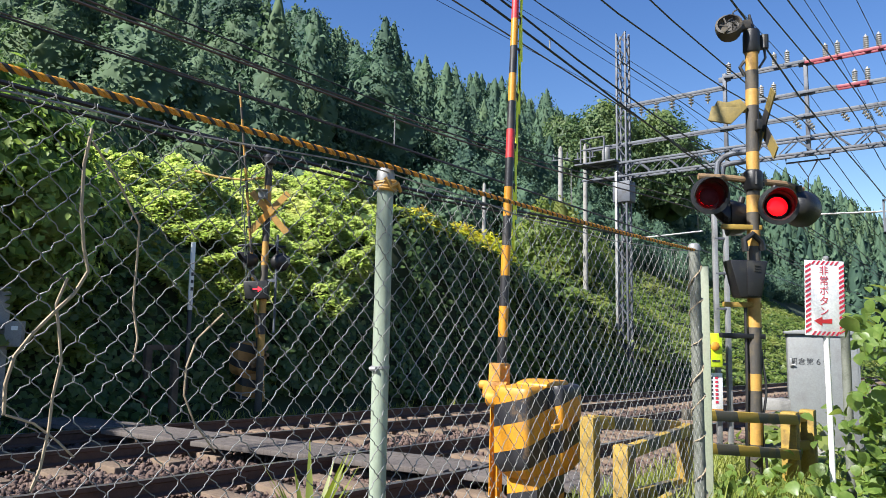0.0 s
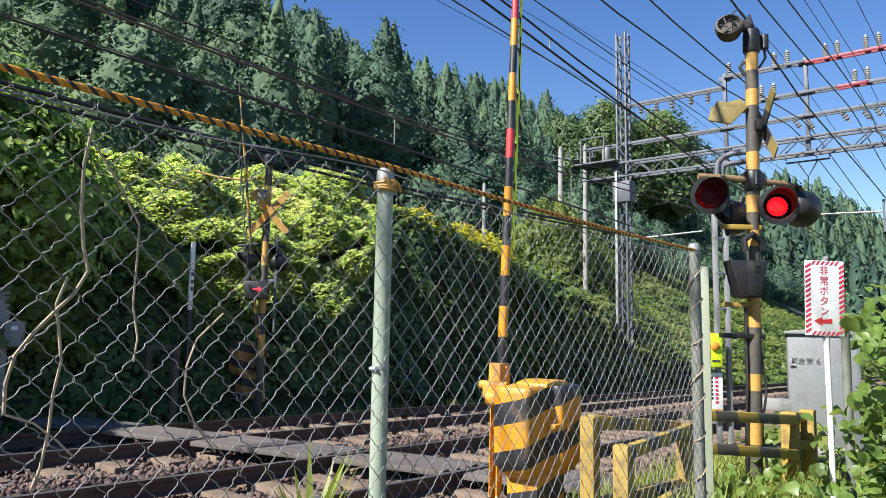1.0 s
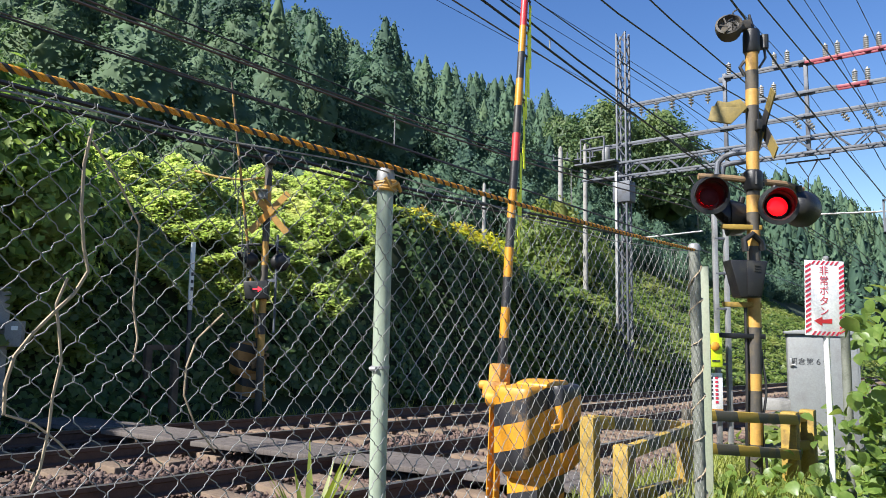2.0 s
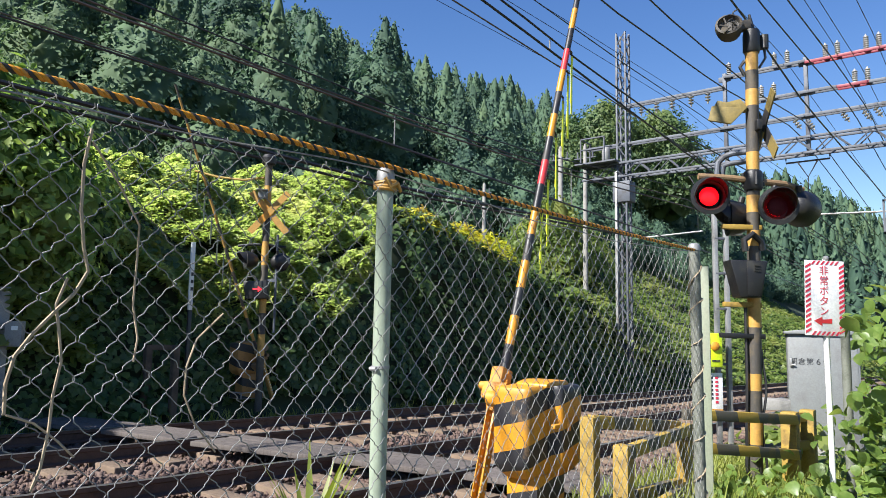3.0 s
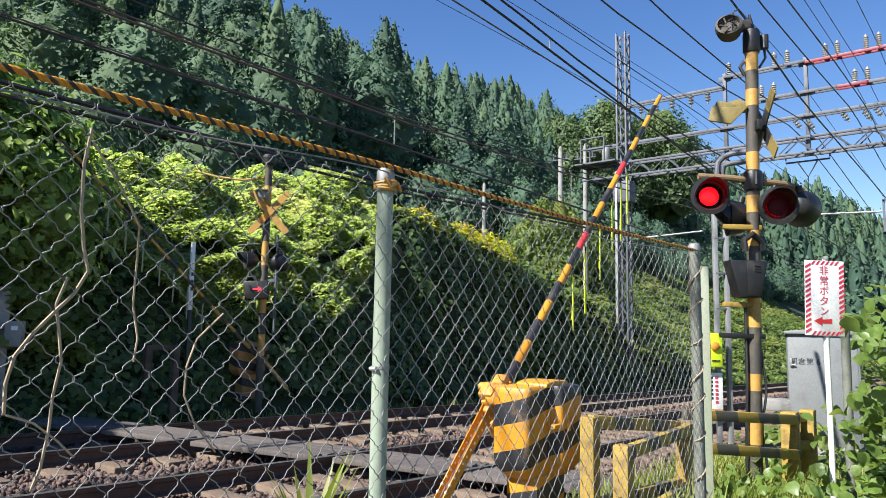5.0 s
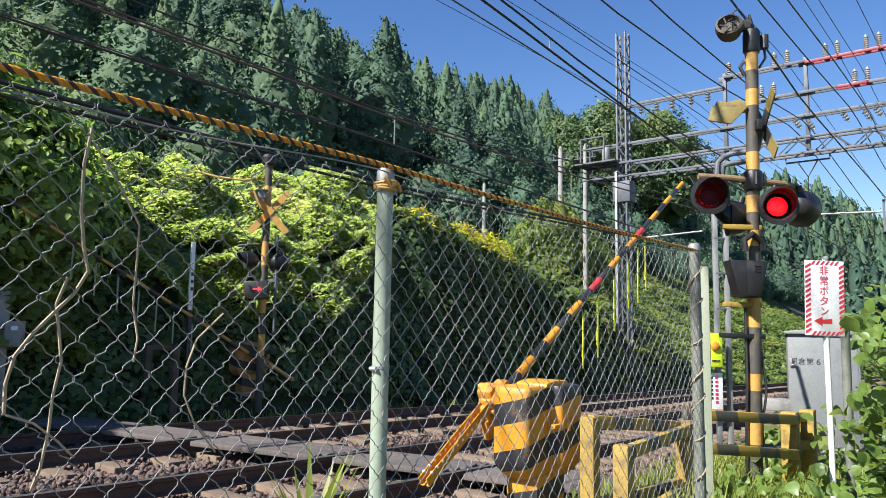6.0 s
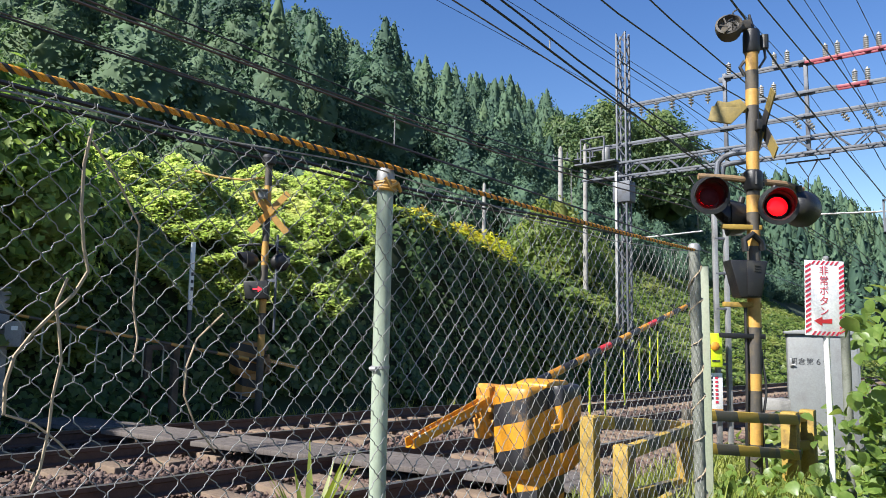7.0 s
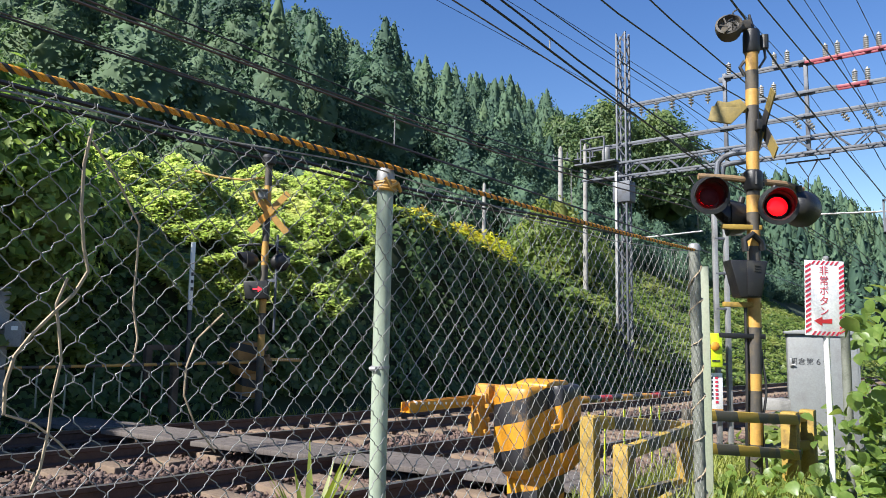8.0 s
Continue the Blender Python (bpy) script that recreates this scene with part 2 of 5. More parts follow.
def array_mesh(name, verts, faces, mats, parent=None, index=None, smooth=False):
    """One mesh from arrays: verts (n, 3), faces (m, k)."""
    me = bpy.data.meshes.new(name)
    k = faces.shape[1]
    me.vertices.add(len(verts))
    me.vertices.foreach_set("co", np.ascontiguousarray(verts, dtype=np.float32).ravel())
    me.loops.add(faces.size)
    me.loops.foreach_set("vertex_index", np.ascontiguousarray(faces, dtype=np.int32).ravel())
    me.polygons.add(len(faces))
    me.polygons.foreach_set("loop_start", np.arange(0, faces.size, k, dtype=np.int32))
    if index is not None:
        me.polygons.foreach_set("material_index", np.ascontiguousarray(index, dtype=np.int32))
    for mt in (mats if isinstance(mats, (list, tuple)) else [mats]):
        me.materials.append(M[mt])
    me.update(calc_edges=True)
    if smooth:
        me.polygons.foreach_set("use_smooth", np.ones(len(faces), dtype=bool))
    ob = new(name, me)
    ob.parent = parent
    return ob


RNG = np.random.default_rng(7)


def unit(v):
    return v / np.maximum(np.linalg.norm(v, axis=1, keepdims=True), 1e-9)


def leaf_cloud(centres, normals, length, width, droop=0.4, shape="kudzu"):
    """Folded leaves about the centres, facing roughly along the normals: verts and faces."""
    n = len(centres)
    nn = unit(normals + RNG.normal(0, 0.36, (n, 3)))
    ax = RNG.normal(0, 1, (n, 3))
    ax[:, 2] -= droop * 2
    ax = unit(ax - nn * (ax * nn).sum(1, keepdims=True))
    sd = np.cross(nn, ax)
    s = RNG.uniform(0.55, 1.25, (n, 1))
    L, Wd = length * s, width * s
    if shape == "kudzu":
        prof = [(-0.45, 0, 0), (-0.2, 0.5, 0.06), (0.15, 0.38, 0.05), (0.55, 0, -0.08), (0.15, -0.38, 0.05), (-0.2, -0.5, 0.06)]
        fc = np.array([[0, 1, 2, 3], [0, 3, 4, 5]])
    else:
        prof = [(-0.5, 0, 0), (0.0, 0.5, 0.08), (0.5, 0, -0.12), (0.0, -0.5, 0.08)]
        fc = np.array([[0, 1, 2, 3]])
    vs = np.stack([centres + ax * L * a + sd * Wd * b + nn * L * c for a, b, c in prof], 1)
    k = len(prof)
    faces = (np.arange(n)[:, None, None] * k + fc[None]).reshape(-1, 4)
    return vs.reshape(-1, 3), faces


def fbm(x, y, scale, seed=0.0):
    """Smooth value noise on arrays, three octaves, about -1 to 1."""
    tot = np.zeros(np.broadcast(x, y).shape)
    amp, s = 0.55, scale
    for o in range(3):
        u, v = x / s + 37.1 * seed + 11.3 * o, y / s - 21.7 * seed + 5.9 * o
        iu, iv = np.floor(u), np.floor(v)
        fu, fv = u - iu, v - iv
        fu, fv = fu * fu * (3 - 2 * fu), fv * fv * (3 - 2 * fv)

        def hsh(a, b):
            return np.modf(np.abs(np.sin(a * 127.1 + b * 311.7 + 3.3) * 43758.5453))[0]
        tot += amp * ((hsh(iu, iv) * (1 - fu) + hsh(iu + 1, iv) * fu) * (1 - fv) + (hsh(iu, iv + 1) * (1 - fu) + hsh(iu + 1, iv + 1) * fu) * fv - 0.5) * 2
        amp, s = amp * 0.5, s * 0.47
    return tot


# ---- the lie of the land ----
def grade(x):
    return GRADE * np.clip(x, -60, 160)


# Crest west of x 3 is out of view, raised to shade the tracks.
CREST_X = [-40, -13, -9, -3.5, -1.2, 2.0, 3.6, 4.7, 5.5, 6.3, 8.3, 11.4, 12.4, 13.5, 15.9, 18.8, 22.5, 26.2, 30.0, 34.8, 45, 400]
CREST_Z = [8.0, 11.0, 11.5, 7.6, 5.2, 4.5, 4.55, 4.1, 3.2, 3.75, 4.3, 4.75, 4.65, 4.2, 3.7, 3.0, 2.2, 1.55, 0.8, -0.6, -1.4, -5.2]
RIDGE_X = [-200, 40, 62, 84, 107, 126, 158, 172, 185, 200, 230, 420]
RIDGE_Z = [52, 50, 47, 48, 49, 52, 58, 56, 52, 40, 28, 22]


def land(x, y):
    """Height of the ground at x along the line, y across it."""
    x, y = np.asarray(x, float), np.asarray(y, float)
    g = grade(x)
    near = -0.08 + 0.45 * g + 0.03 * fbm(x, y, 1.3)
    bed = g - 0.235
    ditch = g - 0.42
    crest = np.interp(x, CREST_X, CREST_Z) + 0.15 * fbm(x, y, 1.6, 2)
    z = np.where(y < 2.9, near, near + (bed - near) * np.clip((y - 2.9) / 0.7, 0, 1))
    z = np.where(y > 10.5, bed + (ditch - bed) * np.clip((y - 10.5) / 0.6, 0, 1), z)
    bulge = np.exp(-((x - 9.6) / 3.4) ** 4)
    face = np.clip((y - 11.15) / 1.0, 0, 1)
    face = face * face * (3 - 2 * face)
    eased = 0.42 * np.clip((y - 11.05) / 0.6, 0, 1) + 0.58 * np.clip((y - 11.5) / 3.0, 0, 1) ** 0.8
    face = face + (eased - face) * bulge
    z = np.where(y > 11.2, ditch + (np.maximum(crest, ditch) - ditch) * face, z)
    # behind the bank: a field to the east, then the wooded hill
    east = np.clip((x - 18) / 22, 0, 1)
    field = np.clip(y - 12.2, 0, 16) * (0.02 + 0.6 * east) + 0.35 * fbm(x, y, 6, 4) * np.clip(y - 12.2, 0, 2)
    mound = 3.9 * np.exp(-(((x - 29.0) / 3.4) ** 2 + ((y - 16.6) / 2.2) ** 2))
    ridge = np.interp(x, RIDGE_X, RIDGE_Z)
    # Unseen hump left of the view, added to shade the lower hillside.
    shade_hump = 62 * np.exp(-((x + 48) / 42) ** 2 - ((y - 70) / 28) ** 2) * (y > 12.2)
    hill = np.clip((y - 27) / 73, 0, 1.0)
    hill = np.where(y > 100, 1.0 - 0.3 * np.clip((y - 100) / 60, 0, 1), hill)
    far = np.clip((x - 120) / 100, 0, 1) * np.maximum(4 + 0.42 * np.clip(y, -9, 60), 0) * np.clip((72 - y) / 30, 0, 1)
    z = z + far + shade_hump
    z = np.where(y > 12.2, z + np.where(y > 12.2, field + mound, 0) + np.maximum(ridge - 8, 0) * hill ** 1.12, z)
    return z


def axis_steps(parts_):
    return np.concatenate([np.arange(a, b, s) for a, b, s in parts_])


# ---- ground ----
def build_ground():
    xs = axis_steps([(-1500, -200, 130), (-200, -30, 14), (-30, -2, 2), (-2, 40, 0.4), (40, 80, 1.5), (80, 320, 6), (320, 3001, 180)])
    ys = axis_steps([(-1500, -200, 130), (-200, -20, 18), (-20, 0, 2), (0, 2.8, 0.4), (2.8, 14, 0.2), (14, 30, 0.8), (30, 140, 5), (140, 400, 26), (400, 3001, 260)])
    gx, gy = np.meshgrid(xs, ys, indexing="ij")
    gz = land(gx, gy)
    nx, ny = len(xs), len(ys)
    i = (np.arange(nx - 1)[:, None] * ny + np.arange(ny - 1)[None]).ravel()
    faces = np.stack([i, i + ny, i + ny + 1, i + 1], 1)
    cx, cy = gx[:-1, :-1].ravel() + 0.2, gy[:-1, :-1].ravel() + 0.1
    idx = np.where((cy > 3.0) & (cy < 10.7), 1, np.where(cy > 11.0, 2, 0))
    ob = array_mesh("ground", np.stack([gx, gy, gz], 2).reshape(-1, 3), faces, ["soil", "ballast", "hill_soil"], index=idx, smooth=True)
    tagged(ob, "earth, stone ballast and hillside under the railway", "ground", kind="structure")


build_ground()
RAILS_Y = (4.46, 5.96, 7.96, 9.46)
BETWEEN = ((5.21, "near"), (8.71, "far"))


def build_rail(y, x0=-12.0, x1=150.0):
    """A flat-bottomed rail, its top on the line's own plane."""
    prof = [(-0.034, 0.0), (0.034, 0.0), (0.034, -0.035), (0.009, -0.05), (0.009, -0.125), (0.066, -0.142), (0.066, -0.153),
            (-0.066, -0.153), (-0.066, -0.142), (-0.009, -0.125), (-0.009, -0.05), (-0.034, -0.035)]
    t = thing("rail", pose(0, y, 0), "rusty steel railway rail with a polished running top", "rail", "rails of the double track", "structure")
    bm = B()
    rings = [[bm.verts.new((x, py, pz + GRADE * x)) for py, pz in prof] for x in (x0, x1)]
    n = len(prof)
    for k in range(n):
        f = bm.faces.new((rings[0][k], rings[1][k], rings[1][(k + 1) % n], rings[0][(k + 1) % n]))
        f.material_index = 1 if k == 0 else 0
    bmesh.ops.recalc_face_normals(bm, faces=bm.faces[:])
    part("rail_bar", bm, ["rust", "rail_top"], t, smooth=False)
    return t


for ry_ in RAILS_Y:
    build_rail(ry_)

SLEEPER_STEP = 0.62


def build_sleepers():
    for yc, nm in BETWEEN:
        t = thing("sleepers", pose(0, yc, 0), "weathered timber sleepers bedded in the stone ballast", "sleepers", kind="structure")
        me = None
        k = 0
        x = -1.0
        while x < 70:
            if me is None:
                bm = B()
                box(bm, (0, 0, -0.07), (0.22, 2.55, 0.14), bevel=0.015)
                ob = part("sleeper", bm, "sleeper", t)
                me = ob.data
            else:
                ob = new("sleeper", me)
                ob.parent = t
            ob.matrix_basis = pose(x, random.uniform(-0.04, 0.04), GRADE * x - 0.155 + random.uniform(-0.008, 0.004), 0, 1.8, random.uniform(-1.2, 1.2))
            x += SLEEPER_STEP * random.uniform(0.96, 1.04)


# ---- chain-link fence ----
FENCE_Y, FENCE_TOP = 1.40, 1.69
PITCH = 0.0765


def build_fence():
    f = thing("chain_link_fence", pose(0, FENCE_Y, 0), "galvanised chain-link fence beside the railway, wires kinked at each crossing", "fence")
    # woven wire: upright zigzags hooked into one another
    nx, rows = 117, 47
    x0, z0, r = -0.35, -0.12, 0.0014
    half = PITCH / 2
    vs, fs, off = [], [], 0
    sect = np.array([[COS(a), SIN(a)] for a in (0.4, 0.4 + PI / 2, 0.4 + PI, 0.4 + 1.5 * PI)])
    for i in range(nx):
        xc = x0 + i * half
        pts = []
        top, flip = rows, i % 2
        for k in range(top + 1):
            right = (k + flip) % 2 == 0
            x = xc + (half if right else -half) * 0.53
            z = z0 + k * half
            s = 1 if right else -1
            lean = 0.0045 * s
            pts += [(x - s * half * 0.1, lean * 0.5, z - half * 0.14), (x, lean, z), (x - s * half * 0.1, -lean * 0.2, z + half * 0.14)]
            if k < top:
                for u, w in ((0.34, 0.03), (0.5, 0.0), (0.66, -0.03)):
                    pts.append((x - s * half * (1.06 * u + w), -lean * (u - 0.2), z + half * (u - w * 0.6)))
        p = np.array(pts)
        p[:, 0] += 0.006 * fbm(p[:, 0] * 1.0, p[:, 2], 0.3, 5) + 0.002 * RNG.normal(0, 1, len(p))
        p[:, 1] += 0.012 * fbm(p[:, 0], p[:, 2], 0.5, 9)
        p[:, 2] += 0.005 * fbm(p[:, 0], p[:, 2], 0.35, 6)
        d = unit(np.gradient(p, axis=0))
        side = unit(np.cross(d, np.array([[0, 1.0, 0]])))
        up = np.cross(d, side)
        ring = p[:, None] + r * (side[:, None] * sect[None, :, :1] + up[:, None] * sect[None, :, 1:])
        n = len(p)
        vs.append(ring.reshape(-1, 3))
        a = np.arange(n - 1)[:, None] * 4 + np.arange(4)[None]
        b = np.arange(n - 1)[:, None] * 4 + (np.arange(4)[None] + 1) % 4
        fs.append(np.stack([a, b, b + 4, a + 4], 2).reshape(-1, 4) + off)
        off += n * 4
    mesh = array_mesh("wire_mesh", np.concatenate(vs), np.concatenate(fs), "wire", f, smooth=True)
    tagged(mesh, "woven galvanised diamond wire mesh", kind="stuff")
    # top wires that the mesh is threaded on
    bm = B()
    tube(bm, [(x, 0.012 * SIN(x * 9), FENCE_TOP - 0.045 * SIN(PI * ((x - 1.46) % 2.5) / 2.5) + 0.012) for x in np.arange(-0.4, 4.01, 0.08)], 0.0022, 5)
    part("top_wire", bm, "wire", f)
    return f


def fence_post(x, y, base, top, r, mat, label, cap, lean=(0, 0)):
    p = thing("fence_post", pose(x, y, base, lean[0], lean[1], 0), label, "fence post", "posts of the fence")
    h = top - base
    bm = B()
    lathe(bm, [(r, 0), (r, h - 0.012)], seg=20)
    part("pipe", bm, mat, p)
    bm = B()
    lathe(bm, [(r * 1.1, h - 0.022), (r * 1.1, h), (r * 0.95, h + 0.012), (r * 0.5, h + 0.02), (0.002, h + 0.022)], seg=20)
    part("cap", bm, cap, p, "rounded metal cap")
    return p, h


build_fence()
post_a, ha = fence_post(1.495, FENCE_Y + 0.03, -0.15, 1.70, 0.0245, "post_paint", "pale green painted steel fence post with a rounded cap", "galv")
for zz in (1.13, 0.4):
    bm = B()
    lathe(bm, [(0.0262, zz + 0.15), (0.0262, zz + 0.158)], seg=16)
    rod(bm, (-0.03, -0.012, zz + 0.15), (-0.03, 0.012, zz + 0.15), 0.006, seg=8)
    part("wire_clamp", bm, "galv", post_a, "thin rusty wire clamp")
post_b, hb = fence_post(4.13, FENCE_Y + 0.03, -0.2, 1.74, 0.031, "post_old", "weathered grey steel fence post wound with dry vine", "galv", (0.5, -2.2))
bm = B()
turns = np.linspace(0, 9 * 2 * PI, 150)
tube(bm, [((0.034 + 0.006 * SIN(a * 1.7)) * COS(a), (0.034 + 0.005 * COS(a * 2.3)) * SIN(a), 0.2 + a / (18 * PI) * 1.65 + 0.02 * SIN(a * 0.7)) for a in turns], 0.0045, 6)
part("vine_stem", bm, "dry", post_b, "dry brown vine wound round the post")

# the rope along the fence top
bm = B()
ROPE = [(x, 1.40 + 0.03, 1.715 - 0.012 * SIN(PI * ((x - 1.46) % 2.6) / 2.6)) for x in np.arange(-0.4, 4.02, 0.005)]
for ph, mi in ((0, 0), (2 * PI / 3, 1), (4 * PI / 3, 0)):
    tube(bm, [(x, y - 0.034 + 0.0040 * COS(x * 165 + ph), z + 0.0040 * SIN(x * 165 + ph)) for x, y, z in ROPE], 0.0045, 6, mi)
rope = part("rope", bm, ["yellow", "black"], None)
tagged(rope, "twisted yellow and black safety rope along the fence top", "rope")
bm = B()
for k in range(3):
    tube(bm, [(1.495 + 0.031 * COS(a), FENCE_Y + 0.03 + 0.031 * SIN(a), 1.655 + 0.009 * k + 0.004 * SIN(a + k)) for a in np.linspace(0, 2 * PI, 18)], 0.006, 6)
tube(bm, [(1.495 - 0.034, FENCE_Y + 0.0, 1.68), (1.495 - 0.02, FENCE_Y - 0.012, 1.655), (1.495 + 0.01, FENCE_Y - 0.01, 1.67), (1.495 + 0.034, FENCE_Y, 1.65)], 0.006, 6)
tagged(part("rope_knot", bm, "pole_yellow"), "yellow rope tied round the fence post top", "rope", kind="stuff")


# ---- crossing gates ----
def gate_arm(parent, px, length, bands, mirror=1, thick=1.0, paint=("black", "yellow", "red", "gate_orange")):
    """The boom: its own space starts at the pivot and runs along x."""
    bm = B()
    n = len(bands)
    step = (length - 0.115) / n
    lathe(bm, [((0.034 - 0.012 * i / n) * thick, 0.115 + i * step) for i in range(n + 1)], pose(0, 0, -0.133, 0, 90 * mirror, 0), 14,
          mis=["BYR".index(c) for c in bands])
    arm = part("boom", bm, list(paint[:3]), parent, "striped boom")
    # counterweight bars behind the pivot
    for dy in (-0.03, 0.03):
        bm = B()
        box(bm, (mirror * -0.45, dy, -0.1), (0.78, 0.008, 0.055), (0, mirror * -2, 0), bevel=0.003)
        box(bm, (mirror * -0.45, dy * 0.7, -0.127), (0.78, 0.03, 0.008), (0, mirror * -2, 0), bevel=0.002)
        for k in range(13):
            x = -0.12 - k * 0.055
            rod(bm, (mirror * x, dy - 0.006, -0.1 + (x + 0.45) * -0.035), (mirror * x, dy + 0.006, -0.1 + (x + 0.45) * -0.035), 0.009, seg=8, mi=1)
        part("counterweight_bar", bm, [paint[1], "white"], arm, "yellow counterweight bar with a row of bolts")
    bm = B()
    box(bm, (mirror * 0.02, 0, -0.11), (0.26, 0.1, 0.13), bevel=0.015)
    box(bm, (mirror * -0.03, 0, -0.05), (0.12, 0.12, 0.12), bevel=0.02)
    for a in range(4):
        rod(bm, (mirror * (-0.06 + 0.06 * a), -0.07, -0.1), (mirror * (-0.06 + 0.06 * a), 0.07, -0.1), 0.012, seg=6)
    rod(bm, (0, -0.13, -0.02), (0, 0.085, -0.02), 0.03, seg=14)
    part("boom_clamp", bm, paint[3], arm, "cast boom clamp with bolts")
    bm = B()
    box(bm, (mirror * -0.1, 0, -0.2), (0.1, 0.08, 0.24), bevel=0.015)
    box(bm, (mirror * -0.16, 0.0, -0.24), (0.07, 0.05, 0.13), (0, mirror * 12, 0), bevel=0.012)
    for dz in (0.0, 0.08, 0.16):
        rod(bm, (mirror * -0.11, -0.08, -0.29 + dz), (mirror * -0.11, 0.08, -0.29 + dz), 0.016, seg=6)
    part("drive_bracket", bm, paint[3], arm, "rusty orange drive bracket with bolts")
    return arm


def gate_ribbons(arm, xs, length, mirror, angle_rows, mat="ribbon"):
    """Hanging strips, each hinged under the boom."""
    out = []
    for i, x in enumerate(xs):
        L = length * (0.9 + 0.2 * ((i * 37) % 10) / 10)
        bm = B()
        box(bm, (0, 0, -L / 2 - 0.03), (0.026, 0.004, L), bevel=0.001)
        box(bm, (0.004, 0.003, -L * 0.4 - 0.03), (0.015, 0.003, L * 0.8), (2, 1.2, 0))
        rod(bm, (0, 0, 0), (0, 0, -0.05), 0.006, seg=6, mi=1)
        hook = B()
        rod(hook, (mirror * x, 0, -0.133), (mirror * x, 0, -0.21), 0.009, seg=6)
        part("ribbon_hook", hook, "black", arm)
        rb = part("ribbon", bm, [mat, "black"], arm, "hanging warning ribbon")
        out.append((rb, [(t, pose(mirror * x, 0, -0.205, 0, a * mirror + random.uniform(-1, 1), 0)) for t, a in angle_rows]))
    return out


def gate_machine(name, m, label, mirror=1, paint=("gate_stripes", "yellow", "orange")):
    """The drive housing on its pedestal: x along the line, the boom on its +y side."""
    g = thing(name, m, label, "crossing gate", "gates of the level crossing")
    stripes = M[paint[0]]
    bm = B()
    # plan of the housing: a flat door panel and a deeper drive cover beside it, corners rounded
    corners = [(-0.31, 0.14, 0.03), (-0.31, -0.125, 0.045), (-0.045, -0.14, 0.012), (-0.035, -0.215, 0.03), (0.24, -0.225, 0.06), (0.335, -0.10, 0.06), (0.32, 0.14, 0.03)]
    plan = []
    for i, (x, y, r) in enumerate(corners):
        c0 = Vector((x, y))
        da = (Vector(corners[i - 1][:2]) - c0).normalized()
        db = (Vector(corners[(i + 1) % len(corners)][:2]) - c0).normalized()
        for u in (0.0, 0.33, 0.67, 1.0):
            q = c0 + da * r * (1 - u) ** 2 + db * r * u ** 2
            plan.append((q.x, q.y))
    lv = [(0.30, 0.70), (0.335, 0.84), (0.37, 0.94), (0.40, 0.985), (0.43, 1.0), (0.83, 1.0), (0.855, 0.99), (0.872, 0.965), (0.882, 0.91)]
    rings = [[bm.verts.new((mirror * x * k, y * k, z)) for x, y in plan] for z, k in lv]
    n = len(plan)
    for a, b in zip(rings, rings[1:]):
        for i in range(n):
            bm.faces.new((a[i], a[(i + 1) % n], b[(i + 1) % n], b[i]))
    bm.faces.new(rings[0][::-1])
    bm.faces.new(rings[-1])
    bmesh.ops.recalc_face_normals(bm, faces=bm.faces[:])
    body = part("housing", bm, stripes, g, "diagonally striped sheet-metal housing")
    bm = B()
    prism(bm, [(-0.12, 0.87), (-0.11, 0.9), (-0.02, 0.915), (0.16, 0.91), (0.2, 0.87)], 0.24, pose(0, -0.03, 0), bevel=0.012)
    part("lid", bm, paint[1], g, "raised lid")
    bm = B()
    box(bm, (mirror * -0.02, -0.195, 0.63), (0.2, 0.035, 0.03), bevel=0.01)
    box(bm, (mirror * 0.05, -0.21, 0.615), (0.05, 0.03, 0.05), bevel=0.008)
    part("latch", bm, paint[2], g, "door latch")
    bm = B()
    box(bm, (mirror * -0.075, -0.142, 0.62), (0.01, 0.012, 0.42), bevel=0.003)
    part("door_seam", bm, stripes, g)
    bm = B()
    box(bm, (0, 0, 0.13), (0.36, 0.24, 0.38), bevel=0.02)
    box(bm, (0, 0, -0.06), (0.5, 0.38, 0.12), bevel=0.015, mi=1)
    part("pedestal", bm, [stripes, "concrete"], g, "striped steel pedestal on a concrete foot")
    bm = B()
    rod(bm, (mirror * -0.23, 0.1, 0.79), (mirror * -0.23, 0.22, 0.79), 0.055, seg=16)
    part("pivot_boss", bm, paint[2], g)
    return g


M["gate_stripes"] = stripe_mat("gate_stripes", (0.5, 0.215, 0.013), (0.02, 0.02, 0.024), (-0.22, 0.25, 1.0), 0.305, 0.54, 0.187)
# Duller copy of gate_stripes: worn paint, darkened too for the bank's shade.
M["old_shaded_stripes"] = stripe_mat("old_shaded_stripes", (0.3, 0.15, 0.04), (0.03, 0.028, 0.025), (-0.22, 0.25, 1.0), 0.305, 0.54, 0.187, (0.12, 0.06, 0.03), 0.7)
GATE = Vector((4.16, 2.53, 0.0))
PIVOT = Vector((3.93, 2.75, 0.873))
gate = gate_machine("crossing_gate", pose(*GATE), "yellow and black striped crossing gate machine beside the footpath")
boom = gate_arm(gate, 0, 4.15, "BYBYBYBRBYBYRBYBYBY")
BOOM_ROWS = [(0.0, 86.9), (1.7, 86.9), (1.9, 85.6), (2.2, 81.8), (2.5, 77.7), (2.8, 73.6), (3.0, 70.9), (3.2, 68.4), (3.5, 64.4), (3.8, 60.6),
             (4.2, 55.3), (4.5, 50.9), (4.7, 48.2), (5.0, 44.6), (5.4, 39.2), (5.8, 33.7), (6.0, 30.6), (6.2, 27.2), (6.5, 21.3), (6.8, 15.6),
             (7.0, 12.1), (7.2, 8.9), (7.5, 4.2), (7.8, 0.2), (8.0, -2.2)]
